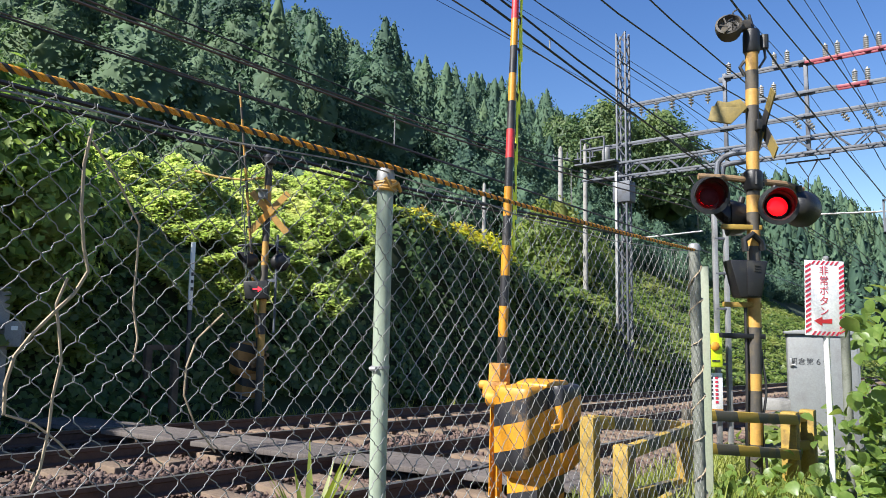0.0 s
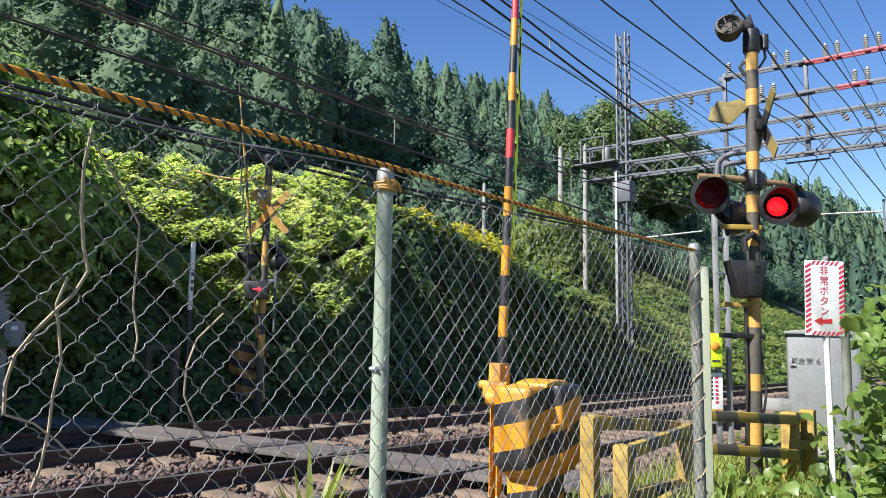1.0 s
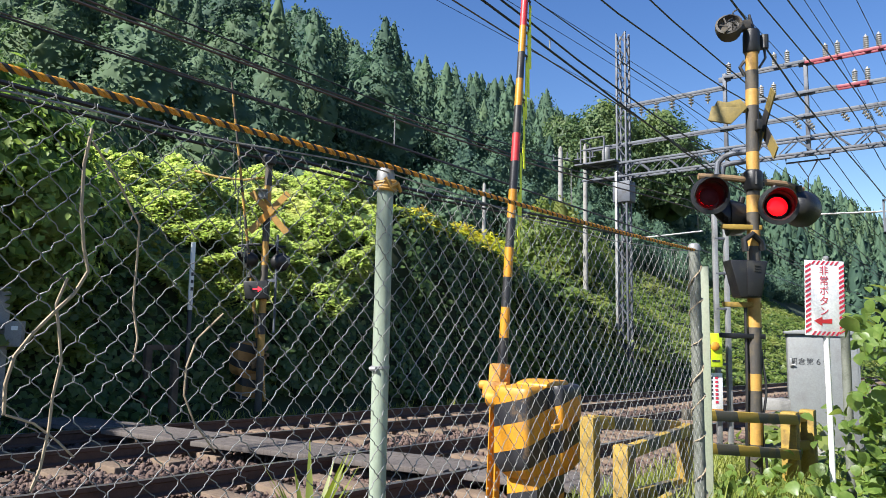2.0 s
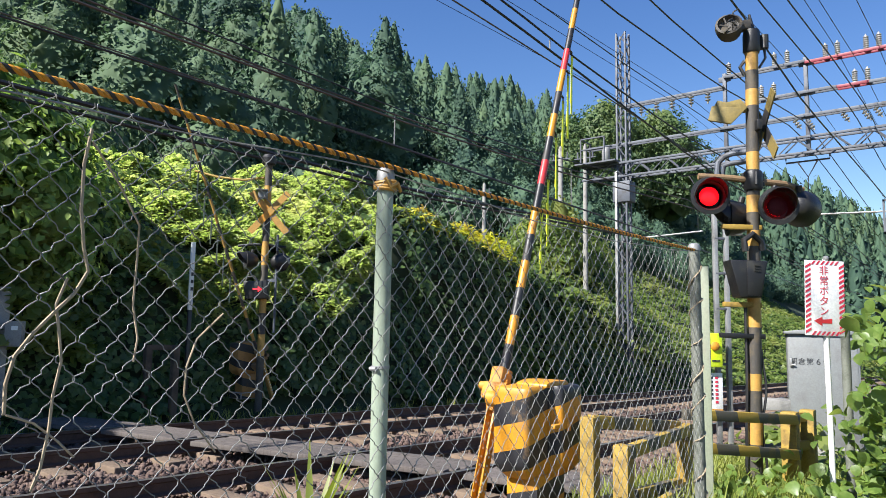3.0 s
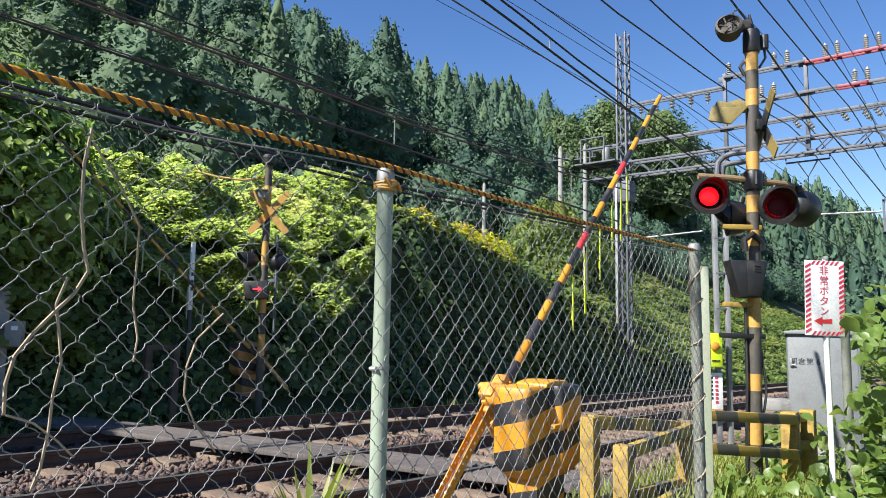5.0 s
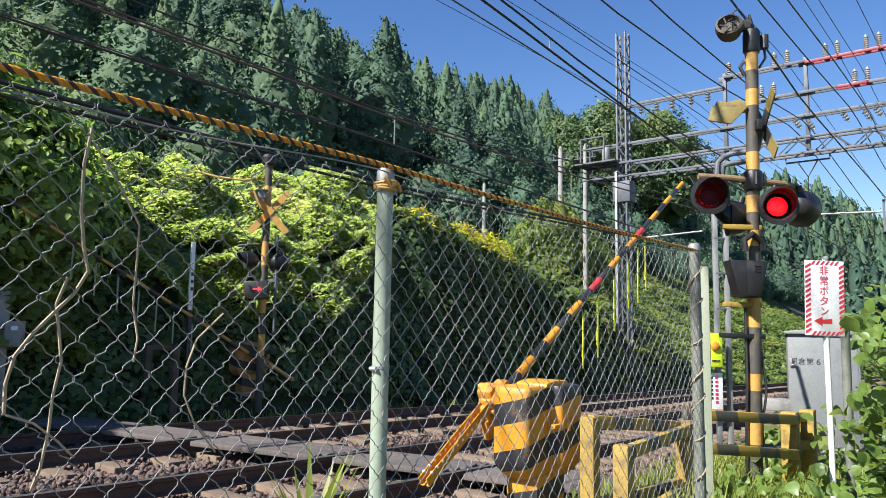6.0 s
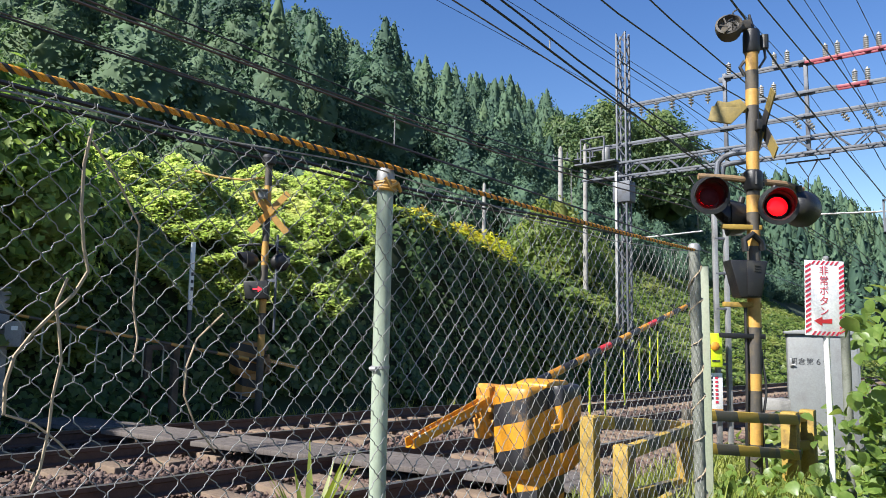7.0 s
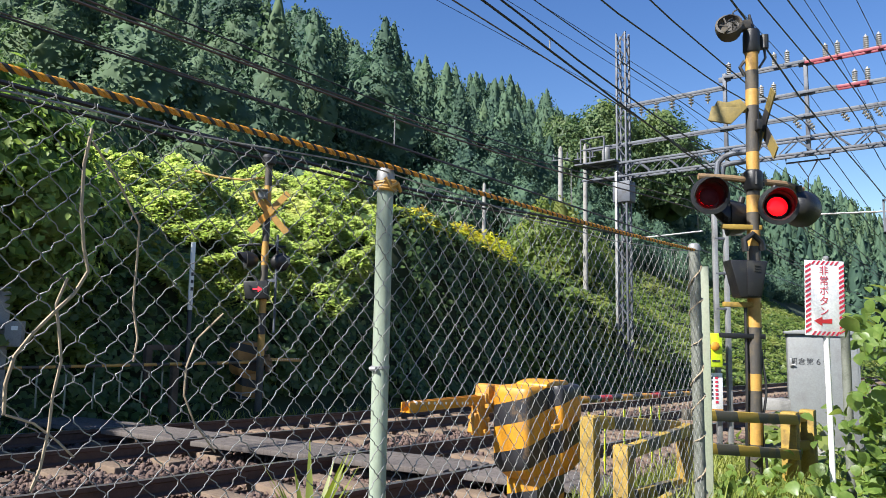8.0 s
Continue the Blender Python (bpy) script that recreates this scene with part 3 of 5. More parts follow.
ribbons = gate_ribbons(boom, (1.42, 1.72, 2.1, 2.45, 2.7, 2.9), 0.5, 1, BOOM_ROWS)

FAR_PIVOT = Vector((8.2, 10.8, 0.7))
far_gate = gate_machine("crossing_gate", pose(8.0, 11.02, 0.03, 0, 0, 180), "rusty striped crossing gate machine across the tracks in the bank's shade", 1, ("old_shaded_stripes", "arm_rust", "arm_rust"))
far_boom = gate_arm(far_gate, 0, 5.0, "BYBYBYBRBYBYRBYBYBYBYB", -1, 0.9, ("pole_dark", "pole_yellow", "pole_yellow", "arm_rust"))
FAR_ROWS = [(t, a * 0.965 - 1.5 if a > 2 else 0.4 + 0.01 * a) for t, a in BOOM_ROWS]
FAR_ROWS = [(t, 82.0 if t < 1.8 else a) for t, a in FAR_ROWS]
far_ribbons = gate_ribbons(far_boom, (1.6, 2.0, 2.35, 2.7, 3.1, 3.5, 3.9), 0.5, -1, FAR_ROWS, "pale")


# ---- warning signals ----
def lamp_unit(parent, c, yaw, label=""):
    """A round flashing light with its hood, facing -y before the yaw. Returns its turning disc."""
    m = pose(*c, 0, 0, yaw) @ pose(0, 0, 0, 90, 0, 0)
    bm = B()
    lathe(bm, [(0.05, -0.22), (0.1, -0.19), (0.15, -0.1), (0.17, 0.0), (0.175, 0.015), (0.135, 0.02), (0.119, -0.01), (0.117, -0.13), (0.001, -0.135)], m, 24)
    # hood over the top half
    seg = 14
    for r0, r1 in ((0.146, 0.139),):
        out_, in_ = [], []
        for k in range(seg + 1):
            a = -0.45 + (PI + 0.9) * k / seg
            ln = 0.04 + 0.12 * max(0, SIN(a)) ** 0.5 if SIN(a) > 0 else 0.04
            out_.append([bm.verts.new(m @ Vector((r0 * COS(a), r0 * SIN(a), z))) for z in (0.015, ln)])
            in_.append([bm.verts.new(m @ Vector((r1 * COS(a), r1 * SIN(a), z))) for z in (0.015, ln)])
        for k in range(seg):
            bm.faces.new((out_[k][0], out_[k + 1][0], out_[k + 1][1], out_[k][1]))
            bm.faces.new((in_[k + 1][0], in_[k][0], in_[k][1], in_[k + 1][1]))
            bm.faces.new((out_[k][1], out_[k + 1][1], in_[k + 1][1], in_[k][1]))
    # bracket up to the cross arm
    rod(bm, m @ Vector((0, 0.12, -0.1)), m @ Vector((0, 0.2, -0.12)), 0.03, seg=10)
    return part("light_housing", bm, "dark", parent, label or "round black light housing with a hood")


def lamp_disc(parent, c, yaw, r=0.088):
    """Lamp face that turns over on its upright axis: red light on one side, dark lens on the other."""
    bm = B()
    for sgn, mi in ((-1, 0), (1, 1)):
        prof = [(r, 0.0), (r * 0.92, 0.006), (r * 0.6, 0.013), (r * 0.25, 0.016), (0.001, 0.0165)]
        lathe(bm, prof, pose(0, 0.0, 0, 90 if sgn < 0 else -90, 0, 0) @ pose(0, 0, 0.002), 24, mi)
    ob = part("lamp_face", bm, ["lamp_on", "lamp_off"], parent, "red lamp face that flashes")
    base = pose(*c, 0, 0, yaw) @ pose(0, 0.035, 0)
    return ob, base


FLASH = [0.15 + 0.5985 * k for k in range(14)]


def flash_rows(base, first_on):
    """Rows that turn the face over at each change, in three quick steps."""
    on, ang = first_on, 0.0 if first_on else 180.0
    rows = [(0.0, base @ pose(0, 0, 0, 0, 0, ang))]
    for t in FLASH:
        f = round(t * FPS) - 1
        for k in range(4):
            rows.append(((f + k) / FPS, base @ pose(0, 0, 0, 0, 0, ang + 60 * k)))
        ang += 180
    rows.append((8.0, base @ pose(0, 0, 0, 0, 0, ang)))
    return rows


def crossbuck(parent, c, yaw, L=0.62, mat="old_yellow", second="black"):
    for a in (48, -48):
        bm = B()
        n = 4
        for k in range(n):
            x0 = -L / 2 + L * k / n
            box(bm, (x0 + L / n / 2, 0, 0), (L / n, 0.012, 0.12), mi=0 if k in (0, 3) else k % 2)
        for v in bm.verts:
            v.co = pose(*c, 0, 0, yaw) @ pose(0, 0.008 if a > 0 else -0.008, 0, 0, a, 0) @ v.co
        part("cross_board", bm, [mat, second], parent, "weathered yellow cross board", smooth=False)


def banded_pole(parent, h, r, bands, name="pole"):
    bm = B()
    zs = np.concatenate([[0], np.cumsum([b[0] for b in bands])]) * h / sum(b[0] for b in bands)
    lathe(bm, [(r, z) for z in zs], seg=20, mis=["BY".index(b[1]) for b in bands])
    return part(name, bm, ["pole_dark", "pole_yellow"], parent, "pole banded in rusty yellow and black")


# ---- near warning signal ----
SIG = Vector((6.765, 1.855, -0.12))
signal = thing("crossing_signal", pose(*SIG, 0.9, 0.75, 0), "level crossing warning signal, rusty yellow and black banded pole", "crossing signal", "signals of the level crossing")
BAND_TOPS = ((0.387, "B"), (0.608, "Y"), (0.857, "B"), (1.007, "Y"), (1.421, "B"), (1.692, "Y"), (2.159, "B"), (2.305, "Y"), (2.473, "B"), (2.632, "Y"),
             (2.872, "B"), (3.04, "Y"), (3.483, "B"), (3.641, "Y"), (3.823, "B"), (4.006, "Y"), (4.2, "B"))
banded_pole(signal, 4.2, 0.058, [(z1 - z0, c) for (z1, c), z0 in zip(BAND_TOPS, (0,) + tuple(b[0] for b in BAND_TOPS))])
FACING = -51.1          # yaw that turns a face to the footpath
RIGHT = Vector((0.628, -0.778, 0))
AWAY = Vector((0.778, 0.628, 0))


def on_signal(right, away, up):
    v = RIGHT * right + AWAY * away
    return (v.x, v.y, up)


faces = []
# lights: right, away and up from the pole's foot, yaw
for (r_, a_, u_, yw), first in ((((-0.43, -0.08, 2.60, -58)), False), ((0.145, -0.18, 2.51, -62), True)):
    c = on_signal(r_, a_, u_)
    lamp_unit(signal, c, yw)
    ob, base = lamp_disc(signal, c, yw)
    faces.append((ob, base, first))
for r_, a_, u_, yw in ((0.5, 0.12, 2.55, 95), (-0.14, 0.2, 2.45, -150)):
    lamp_unit(signal, on_signal(r_, a_, u_), yw, "round light housing facing away, with mossy rust")
bm = B()
tube(bm, [on_signal(*p) for p in ((-0.5, 0.02, 2.80), (-0.2, 0.0, 2.79), (0, 0, 2.77), (0.3, 0.03, 2.76), (0.5, 0.08, 2.72))], 0.03, 10)
part("cross_arm", bm, "arm_rust", signal, "rusty orange cross arm of the lights")
bm = B()
lathe(bm, [(0.075, 2.68), (0.085, 2.7), (0.085, 2.84), (0.075, 2.86)], seg=16)
for k in range(4):
    rod(bm, (0.09 * COS(k * PI / 2 + 0.6), 0.09 * SIN(k * PI / 2 + 0.6), 2.72), (0.09 * COS(k * PI / 2 + 0.6), 0.09 * SIN(k * PI / 2 + 0.6), 2.84), 0.014, seg=6)
part("clamp", bm, "dark", signal)
crossbuck(signal, (0.05, -0.08, 3.26), 36, 0.78, "olive")
bm = B()
box(bm, on_signal(0.02, -0.07, 3.28), (0.1, 0.05, 0.1), (0, 0, 36), bevel=0.01)
part("board_bracket", bm, "dark", signal)
bm = B()   # small hooded lamp plate on a stub
prism(bm, [(-0.17, -0.10), (-0.13, 0.05), (0.13, 0.13), (0.19, 0.04), (0.03, -0.14)], 0.02, Matrix.Translation(on_signal(-0.25, -0.02, 3.42)) @ pose(0, 0, 0, -15, 0, -60), bevel=0.004)
box(bm, on_signal(-0.24, 0.03, 3.45), (0.2, 0.1, 0.12), (0, 15, -60), bevel=0.02)
rod(bm, on_signal(-0.16, 0.03, 3.46), on_signal(0, 0, 3.44), 0.028, seg=10)
part("side_lamp", bm, "olive", signal, "yellow hooded side lamp on a stub arm")
bm = B()   # bell and speaker at the top
lathe(bm, [(0.068, 4.0), (0.078, 4.02), (0.078, 4.18), (0.07, 4.22), (0.02, 4.24)], seg=14)
rod(bm, on_signal(0.02, 0, 4.20), on_signal(-0.02, 0, 4.38), 0.025, 0.012, 8)
rod(bm, on_signal(0.12, 0, 4.05), on_signal(0.12, 0, 4.18), 0.04, seg=10)
tube(bm, [on_signal(*p) for p in ((0.12, 0, 4.06), (0.13, 0, 3.96), (0.07, 0, 3.86))], 0.012, 6)
tube(bm, [on_signal(*p) for p in ((-0.07, 0, 3.92), (-0.11, 0, 3.86), (-0.07, 0, 3.78))], 0.016, 6)
part("bell", bm, "dark", signal, "weathered black alarm bell")
bm = B()
lathe(bm, [(0.03, -0.1), (0.1, -0.08), (0.125, 0.0), (0.12, 0.06), (0.1, 0.07), (0.09, 0.02), (0.02, 0.0)], Matrix.Translation(on_signal(-0.22, -0.02, 4.23)) @ pose(0, 0, 0, 70, 0, -75), 16)
for k in range(6):
    a = k * PI / 3
    rod(bm, on_signal(-0.26 + 0.08 * COS(a), -0.1, 4.22 + 0.08 * SIN(a)), on_signal(-0.26 + 0.03 * COS(a + 1), -0.13, 4.22 + 0.03 * SIN(a + 1)), 0.008, seg=5)
box(bm, on_signal(-0.1, 0, 4.26), (0.16, 0.1, 0.09), (0, -10, -51), bevel=0.01)
tube(bm, [on_signal(*p) for p in ((-0.2, 0, 4.32), (-0.17, 0, 4.40), (-0.12, 0, 4.44))], 0.008, 6)
part("loudspeaker", bm, "pole_dark", signal, "rusty caged horn loudspeaker")
bm = B()   # conduits curving over to the emergency post
for dz, rr in ((0.0, 0.028), (-0.09, 0.022)):
    tube(bm, [on_signal(*p) for p in ((0.0, 0.02, 3.06 + dz), (-0.15, 0.1, 3.05 + dz), (-0.21, 0.14, 3.03 + dz), (-0.26 - dz * 0.5, 0.16, 2.97 + dz), (-0.27 - dz * 0.5, 0.16, 2.85 + dz), (-0.27 - dz * 0.5, 0.16, 2.55))], rr, 10)
part("conduit", bm, "steel", signal, "curved grey cable conduits")
bm = B()   # arrow indicator seen from behind
prism(bm, [(-0.17, 0.165), (0.17, 0.165), (0.11, -0.165), (-0.08, -0.165)], 0.18, Matrix.Translation(on_signal(-0.125, -0.1, 1.845)) @ pose(0, 0, 0, 0, 0, -51), bevel=0.012)
prism(bm, [(-0.02, 0.155), (0.15, 0.155), (0.09, -0.15), (-0.02, -0.15)], 0.012, Matrix.Translation(on_signal(-0.125, -0.195, 1.845)) @ pose(0, 0, 0, 0, 0, -51), bevel=0.003)
for k in range(3):
    box(bm, on_signal(-0.06, -0.205, 1.965 - k * 0.025), (0.05, 0.012, 0.008), (0, 0, -51))
part("indicator_box", bm, "dark", signal, "dark grey tapered arrow indicator box")
bm = B()
tube(bm, [on_signal(*p) for p in ((-0.12, -0.1, 2.1), (-0.13, -0.1, 2.2), (-0.05, -0.09, 2.26), (0.04, -0.06, 2.2), (0.06, -0.05, 2.12))], 0.03, 8)
part("indicator_hose", bm, "dark", signal, "black cable hose")
for zz, ln in ((2.33, 0.36), (1.62, 0.34), (1.34, 0.4)):
    bm = B()
    box(bm, on_signal(-0.12, -0.02, zz), (ln, 0.06, 0.045), (0, 0, -51), bevel=0.006)
    part("bracket", bm, "old_yellow" if zz > 1.5 else "dark", signal, "steel bracket to the next post")
bm = B()
tube(bm, [on_signal(0.07 + 0.02 * SIN(z * 9), -0.02, z) for z in np.arange(0.1, 1.3, 0.08)], 0.011, 6)
tube(bm, [on_signal(-0.085, -0.02 + 0.01 * SIN(z * 5), z) for z in np.arange(0.1, 1.7, 0.1)], 0.014, 6)
part("cable_run", bm, "cable", signal, "black cables tied along the pole")
bm = B()
lathe(bm, [(0.11, -0.1), (0.11, 0.04), (0.075, 0.06)], seg=14)
part("foot", bm, "concrete", signal)

# ---- far warning signal ----
far_signal = thing("crossing_signal", pose(8.02, 10.68, -0.3), "far crossing signal with cross boards before the sunlit bank", "crossing signal", "signals of the level crossing")
banded_pole(far_signal, 4.55, 0.065, [(0.9, "B"), (0.35, "Y"), (0.35, "B"), (0.35, "Y"), (0.45, "B"), (0.4, "Y"), (0.5, "B"), (0.45, "Y"), (0.4, "B")])
crossbuck(far_signal, (-0.04, -0.12, 3.6), -46, 1.0, "pole_yellow", "orange")
bm = B()
lathe(bm, [(0.09, 4.5), (0.13, 4.53), (0.14, 4.64), (0.1, 4.70), (0.03, 4.72)], seg=14)
part("bell", bm, "dark", far_signal, "black alarm bell on top")
bm = B()
tube(bm, [on_signal(*p) for p in ((-0.5, 0, 2.98), (-0.2, 0, 3.02), (0.1, 0, 3.0), (0.35, 0.1, 2.98))], 0.025, 8)
part("cross_arm", bm, "dark", far_signal)
lamp_unit(far_signal, on_signal(-0.33, -0.05, 2.72), -110, "round black light housing seen from its side")
lamp_unit(far_signal, on_signal(0.27, 0.1, 2.7), 110, "round black light housing seen from its side")
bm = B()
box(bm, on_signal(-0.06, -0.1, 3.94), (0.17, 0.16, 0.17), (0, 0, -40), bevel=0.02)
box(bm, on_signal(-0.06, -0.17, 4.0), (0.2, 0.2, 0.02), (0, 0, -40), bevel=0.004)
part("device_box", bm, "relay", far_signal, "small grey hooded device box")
bm = B()
prism(bm, [(-0.24, 0.15), (0.2, 0.17), (0.2, -0.15), (-0.19, -0.17)], 0.22, Matrix.Translation(on_signal(-0.08, -0.12, 2.17)) @ pose(0, 0, 0, 0, 0, -51), bevel=0.012)
part("indicator_box", bm, "dark", far_signal, "black arrow indicator box")
bm = B()
prism(bm, [(-0.09, 0.012), (0.0, 0.012), (0.0, 0.05), (0.08, 0.0), (0.0, -0.05), (0.0, -0.012), (-0.09, -0.012)], 0.008, Matrix.Translation(on_signal(-0.04, -0.24, 2.18)) @ pose(0, 0, 0, 0, 0, -51))
part("arrow_light", bm, "arrow_on", far_signal, "glowing red arrow")
bm = B()
tube(bm, [on_signal(*p) for p in ((-0.32, -0.1, 2.28), (-0.28, -0.1, 2.4), (-0.15, -0.1, 2.42), (-0.06, -0.1, 2.3))], 0.02, 8)
part("indicator_hose", bm, "dark", far_signal)
bm = B()
tube(bm, [on_signal(0.22, 0, z) for z in np.arange(1.4, 3.4, 0.2)], 0.022, 8)
box(bm, on_signal(0.11, 0, 2.35), (0.25, 0.05, 0.05), (0, 0, -51))
part("conduit", bm, "steel", far_signal)
bm = B()
tube(bm, [on_signal(*p) for p in ((-1.45, 0.2, 4.42), (-1.0, 0.15, 4.3), (-0.5, 0.1, 4.24), (-0.08, 0.0, 4.27))], 0.022, 8)
part("feed_cable", bm, "old_yellow", far_signal, "yellow sleeved feed cable")


# ---- emergency button post, signs, relay box ----
def bars(bm, x, z, w, h, depth, m, mi=0):
    prism(bm, [(x - w / 2, z - h / 2), (x + w / 2, z - h / 2), (x + w / 2, z + h / 2), (x - w / 2, z + h / 2)], depth, m, mi=mi)


def lettering(parent, text, size, mat, m, name="lettering", label=""):
    cu = bpy.data.curves.new(name, "FONT")
    cu.body, cu.size, cu.extrude = text, size, 0.0008
    cu.align_x, cu.align_y = "CENTER", "CENTER"
    tmp = bpy.data.objects.new(name, cu)
    me = bpy.data.meshes.new_from_object(tmp)
    bpy.data.objects.remove(tmp)
    bm = B()
    bm.from_mesh(me)
    for v in bm.verts:
        v.co = m @ v.co
    return part(name, bm, mat, parent, label, smooth=False)


UPRIGHT = pose(0, 0, 0, 90, 0, 0)
sign = thing("sign", pose(5.16, 0.955, 1.485, 0, 1.5, FACING + 2), "white emergency button sign with red striped border on a pole", "sign")
SW, SH = 0.262, 0.49
bm = B()
box(bm, (0, 0, 0), (SW, 0.006, SH), bevel=0.002)
part("plate", bm, "white", sign, "white sheet plate")
bm = B()   # slanted red border stripes, each clipped by the border's width
bw, pitch_ = 0.036, 0.0325
F_ = -0.0045
for k in range(15):
    z = -SH / 2 + 0.012 + k * pitch_
    for x0 in (-SW / 2 + 0.002, SW / 2 - bw):
        z1 = min(z + bw * 0.62, SH / 2 - 0.004)
        za, zb = z, z + 0.0165
        if zb + bw * 0.62 < SH / 2:
            prism(bm, [(x0, za), (x0 + bw, za + bw * 0.62), (x0 + bw, zb + bw * 0.62), (x0, zb)], 0.0015, Matrix.Translation((0, F_, 0)))
for k in range(6):
    x = -SW / 2 + bw + 0.004 + k * 0.031
    for z0 in (-SH / 2 + 0.002, SH / 2 - bw + 0.008):
        prism(bm, [(x, z0), (x + 0.014, z0), (x + 0.034, z0 + bw - 0.01), (x + 0.02, z0 + bw - 0.01)], 0.0015, Matrix.Translation((0, F_, 0)))
tagged(part("border_stripes", bm, "sign_red", sign, "red slanted border stripes", smooth=False), kind="stuff")
for k, ch in enumerate("非常ボタン"):
    lettering(sign, ch, 0.066, "sign_red", pose(-0.005, F_, 0.175 - k * 0.066) @ UPRIGHT, "character", "red lettering")
bm = B()
prism(bm, [(-0.075, -0.15), (-0.02, -0.122), (-0.02, -0.14), (0.045, -0.135), (0.045, -0.165), (-0.02, -0.165), (-0.02, -0.182)], 0.0015, Matrix.Translation((0, F_, 0)))
part("arrow", bm, "red", sign, "red arrow", smooth=False)
bm = B()
tube(bm, [(0.02, 0.022, 0.26), (0.022, 0.022, -0.3), (0.045, 0.022, -1.0), (0.06, 0.022, -1.65)], 0.018, 14)
part("pole", bm, "white", sign, "white plastic covered pole")
bm = B()
lathe(bm, [(0.018, 0.255), (0.018, 0.27), (0.01, 0.278), (0.001, 0.28)], pose(0.02, 0.012, 0), 12)
part("cap", bm, "galv", sign)

epost = thing("emergency_button_post", pose(9.28, 2.88, -0.25), "grey twin-channel post carrying a yellow emergency button box", "post")
for dx in (-0.085, 0.055):
    bm = B()
    box(bm, on_signal(dx, 0, 1.55), (0.055, 0.07, 3.1), (0, 0, -51), bevel=0.006)
    part("channel", bm, "galv", epost, "grey steel channel")
for z in (2.7, 2.25, 1.8, 1.1):
    bm = B()
    box(bm, on_signal(-0.015, -0.01, z), (0.17, 0.05, 0.03), (0, 0, -51), bevel=0.004)
    part("batten", bm, "steel", epost)
bm = B()
box(bm, on_signal(0.16, -0.05, 2.95), (0.16, 0.08, 0.42), (0, 0, -51), bevel=0.01)
part("junction_box", bm, "galv", epost, "grey junction box")
bm = B()
box(bm, on_signal(-0.21, -0.15, 1.28), (0.22, 0.12, 0.42), (0, 0, -51), bevel=0.02)
ebox = part("button_box", bm, "lime", epost, "bright yellow-green button box")
bm = B()
lathe(bm, [(0.055, 0.0), (0.055, 0.02), (0.04, 0.03), (0.001, 0.033)], Matrix.Translation(on_signal(-0.20, -0.215, 1.33)) @ pose(0, 0, 0, 0, 0, -51) @ pose(0, 0, 0, 90, 0, 0), 16)
part("button", bm, "orange", ebox, "round orange button")
bm = B()
bars(bm, 0, 0, 0.1, 0.018, 0.004, Matrix.Translation(on_signal(-0.19, -0.215, 1.15)) @ pose(0, 0, 0, 0, 0, -51))
part("writing_bar", bm, "ink", ebox, smooth=False)
bm = B()
box(bm, on_signal(-0.18, -0.12, 0.75), (0.2, 0.012, 0.5), (0, 0, -51), bevel=0.003)
note = part("notice", bm, "white", epost, "white notice with columns of small writing")
for cx, top, n in ((-0.03, 0.2, 7), (-0.1, 0.17, 6)):
    for k in range(n):
        bm = B()
        bars(bm, 0, 0, 0.035, 0.03, 0.003, Matrix.Translation(on_signal(-0.13 + cx * 0.9, -0.129, 0.94 - k * 0.05)) @ pose(0, 0, 0, 0, 0, -51))
        part("writing_bar", bm, "sign_red" if cx > -0.05 else "ink", note, smooth=False)
bm = B()
bars(bm, 0, 0, 0.19, 0.05, 0.003, Matrix.Translation(on_signal(-0.18, -0.13, 0.53)) @ pose(0, 0, 0, 0, 0, -51))
part("yellow_strip", bm, "yellow", note, smooth=False)

relay = thing("relay_box", pose(9.89, 1.89, -0.15, 0, 0, -75), "grey steel relay cabinet with black writing beside the track", "cabinet")
bm = B()
box(bm, (0, 0, 0.72), (0.78, 0.46, 1.36), bevel=0.012)
rbody = part("cabinet_body", bm, "relay", relay, "grey painted sheet-steel body")
bm = B()
prism(bm, [(-0.42, 1.4), (0.42, 1.4), (0.42, 1.43), (0, 1.475), (-0.42, 1.43)], 0.54, bevel=0.004)
part("roof", bm, "relay", relay, "shallow pitched sheet roof")
bm = B()
box(bm, (-0.005, -0.235, 0.7), (0.74, 0.012, 1.28), bevel=0.004)
rdoor = part("door", bm, "relay", relay)
bm = B()
box(bm, (-0.355, -0.252, 1.05), (0.03, 0.03, 0.1), bevel=0.006)
rod(bm, (-0.355, -0.26, 1.02), (-0.31, -0.27, 1.02), 0.008, seg=8)
part("handle", bm, "galv", rdoor, "small bright door handle")
for k, ch in enumerate("朝倉第6号"):
    lettering(rdoor, ch, 0.105 if ch == "6" else 0.088, "ink", pose(-0.325 + k * 0.09, -0.2425, 1.06) @ UPRIGHT, "character", "black lettering")
bm = B()
box(bm, (0, 0, -0.02), (0.9, 0.56, 0.16), bevel=0.01)
part("plinth", bm, "concrete", relay, "concrete plinth")
bm = B()
box(bm, (-0.56, -0.1, 0.52), (0.36, 0.3, 0.13), (0, 0, 3), bevel=0.01)
part("cable_trough", bm, "concrete", relay, "pale cable trough box")


# ---- timber guard rails ----
M["guard_stripes"] = stripe_mat("guard_stripes", (0.33, 0.22, 0.036), (0.08, 0.072, 0.056), (1, 0, 0.35), 0.52, 0.5, 0.2, (0.2, 0.14, 0.05), 0.6)
guard = thing("guard_rail", pose(0, 0, 0), "weathered yellow and black timber guard rail round the signal", "guard rail")


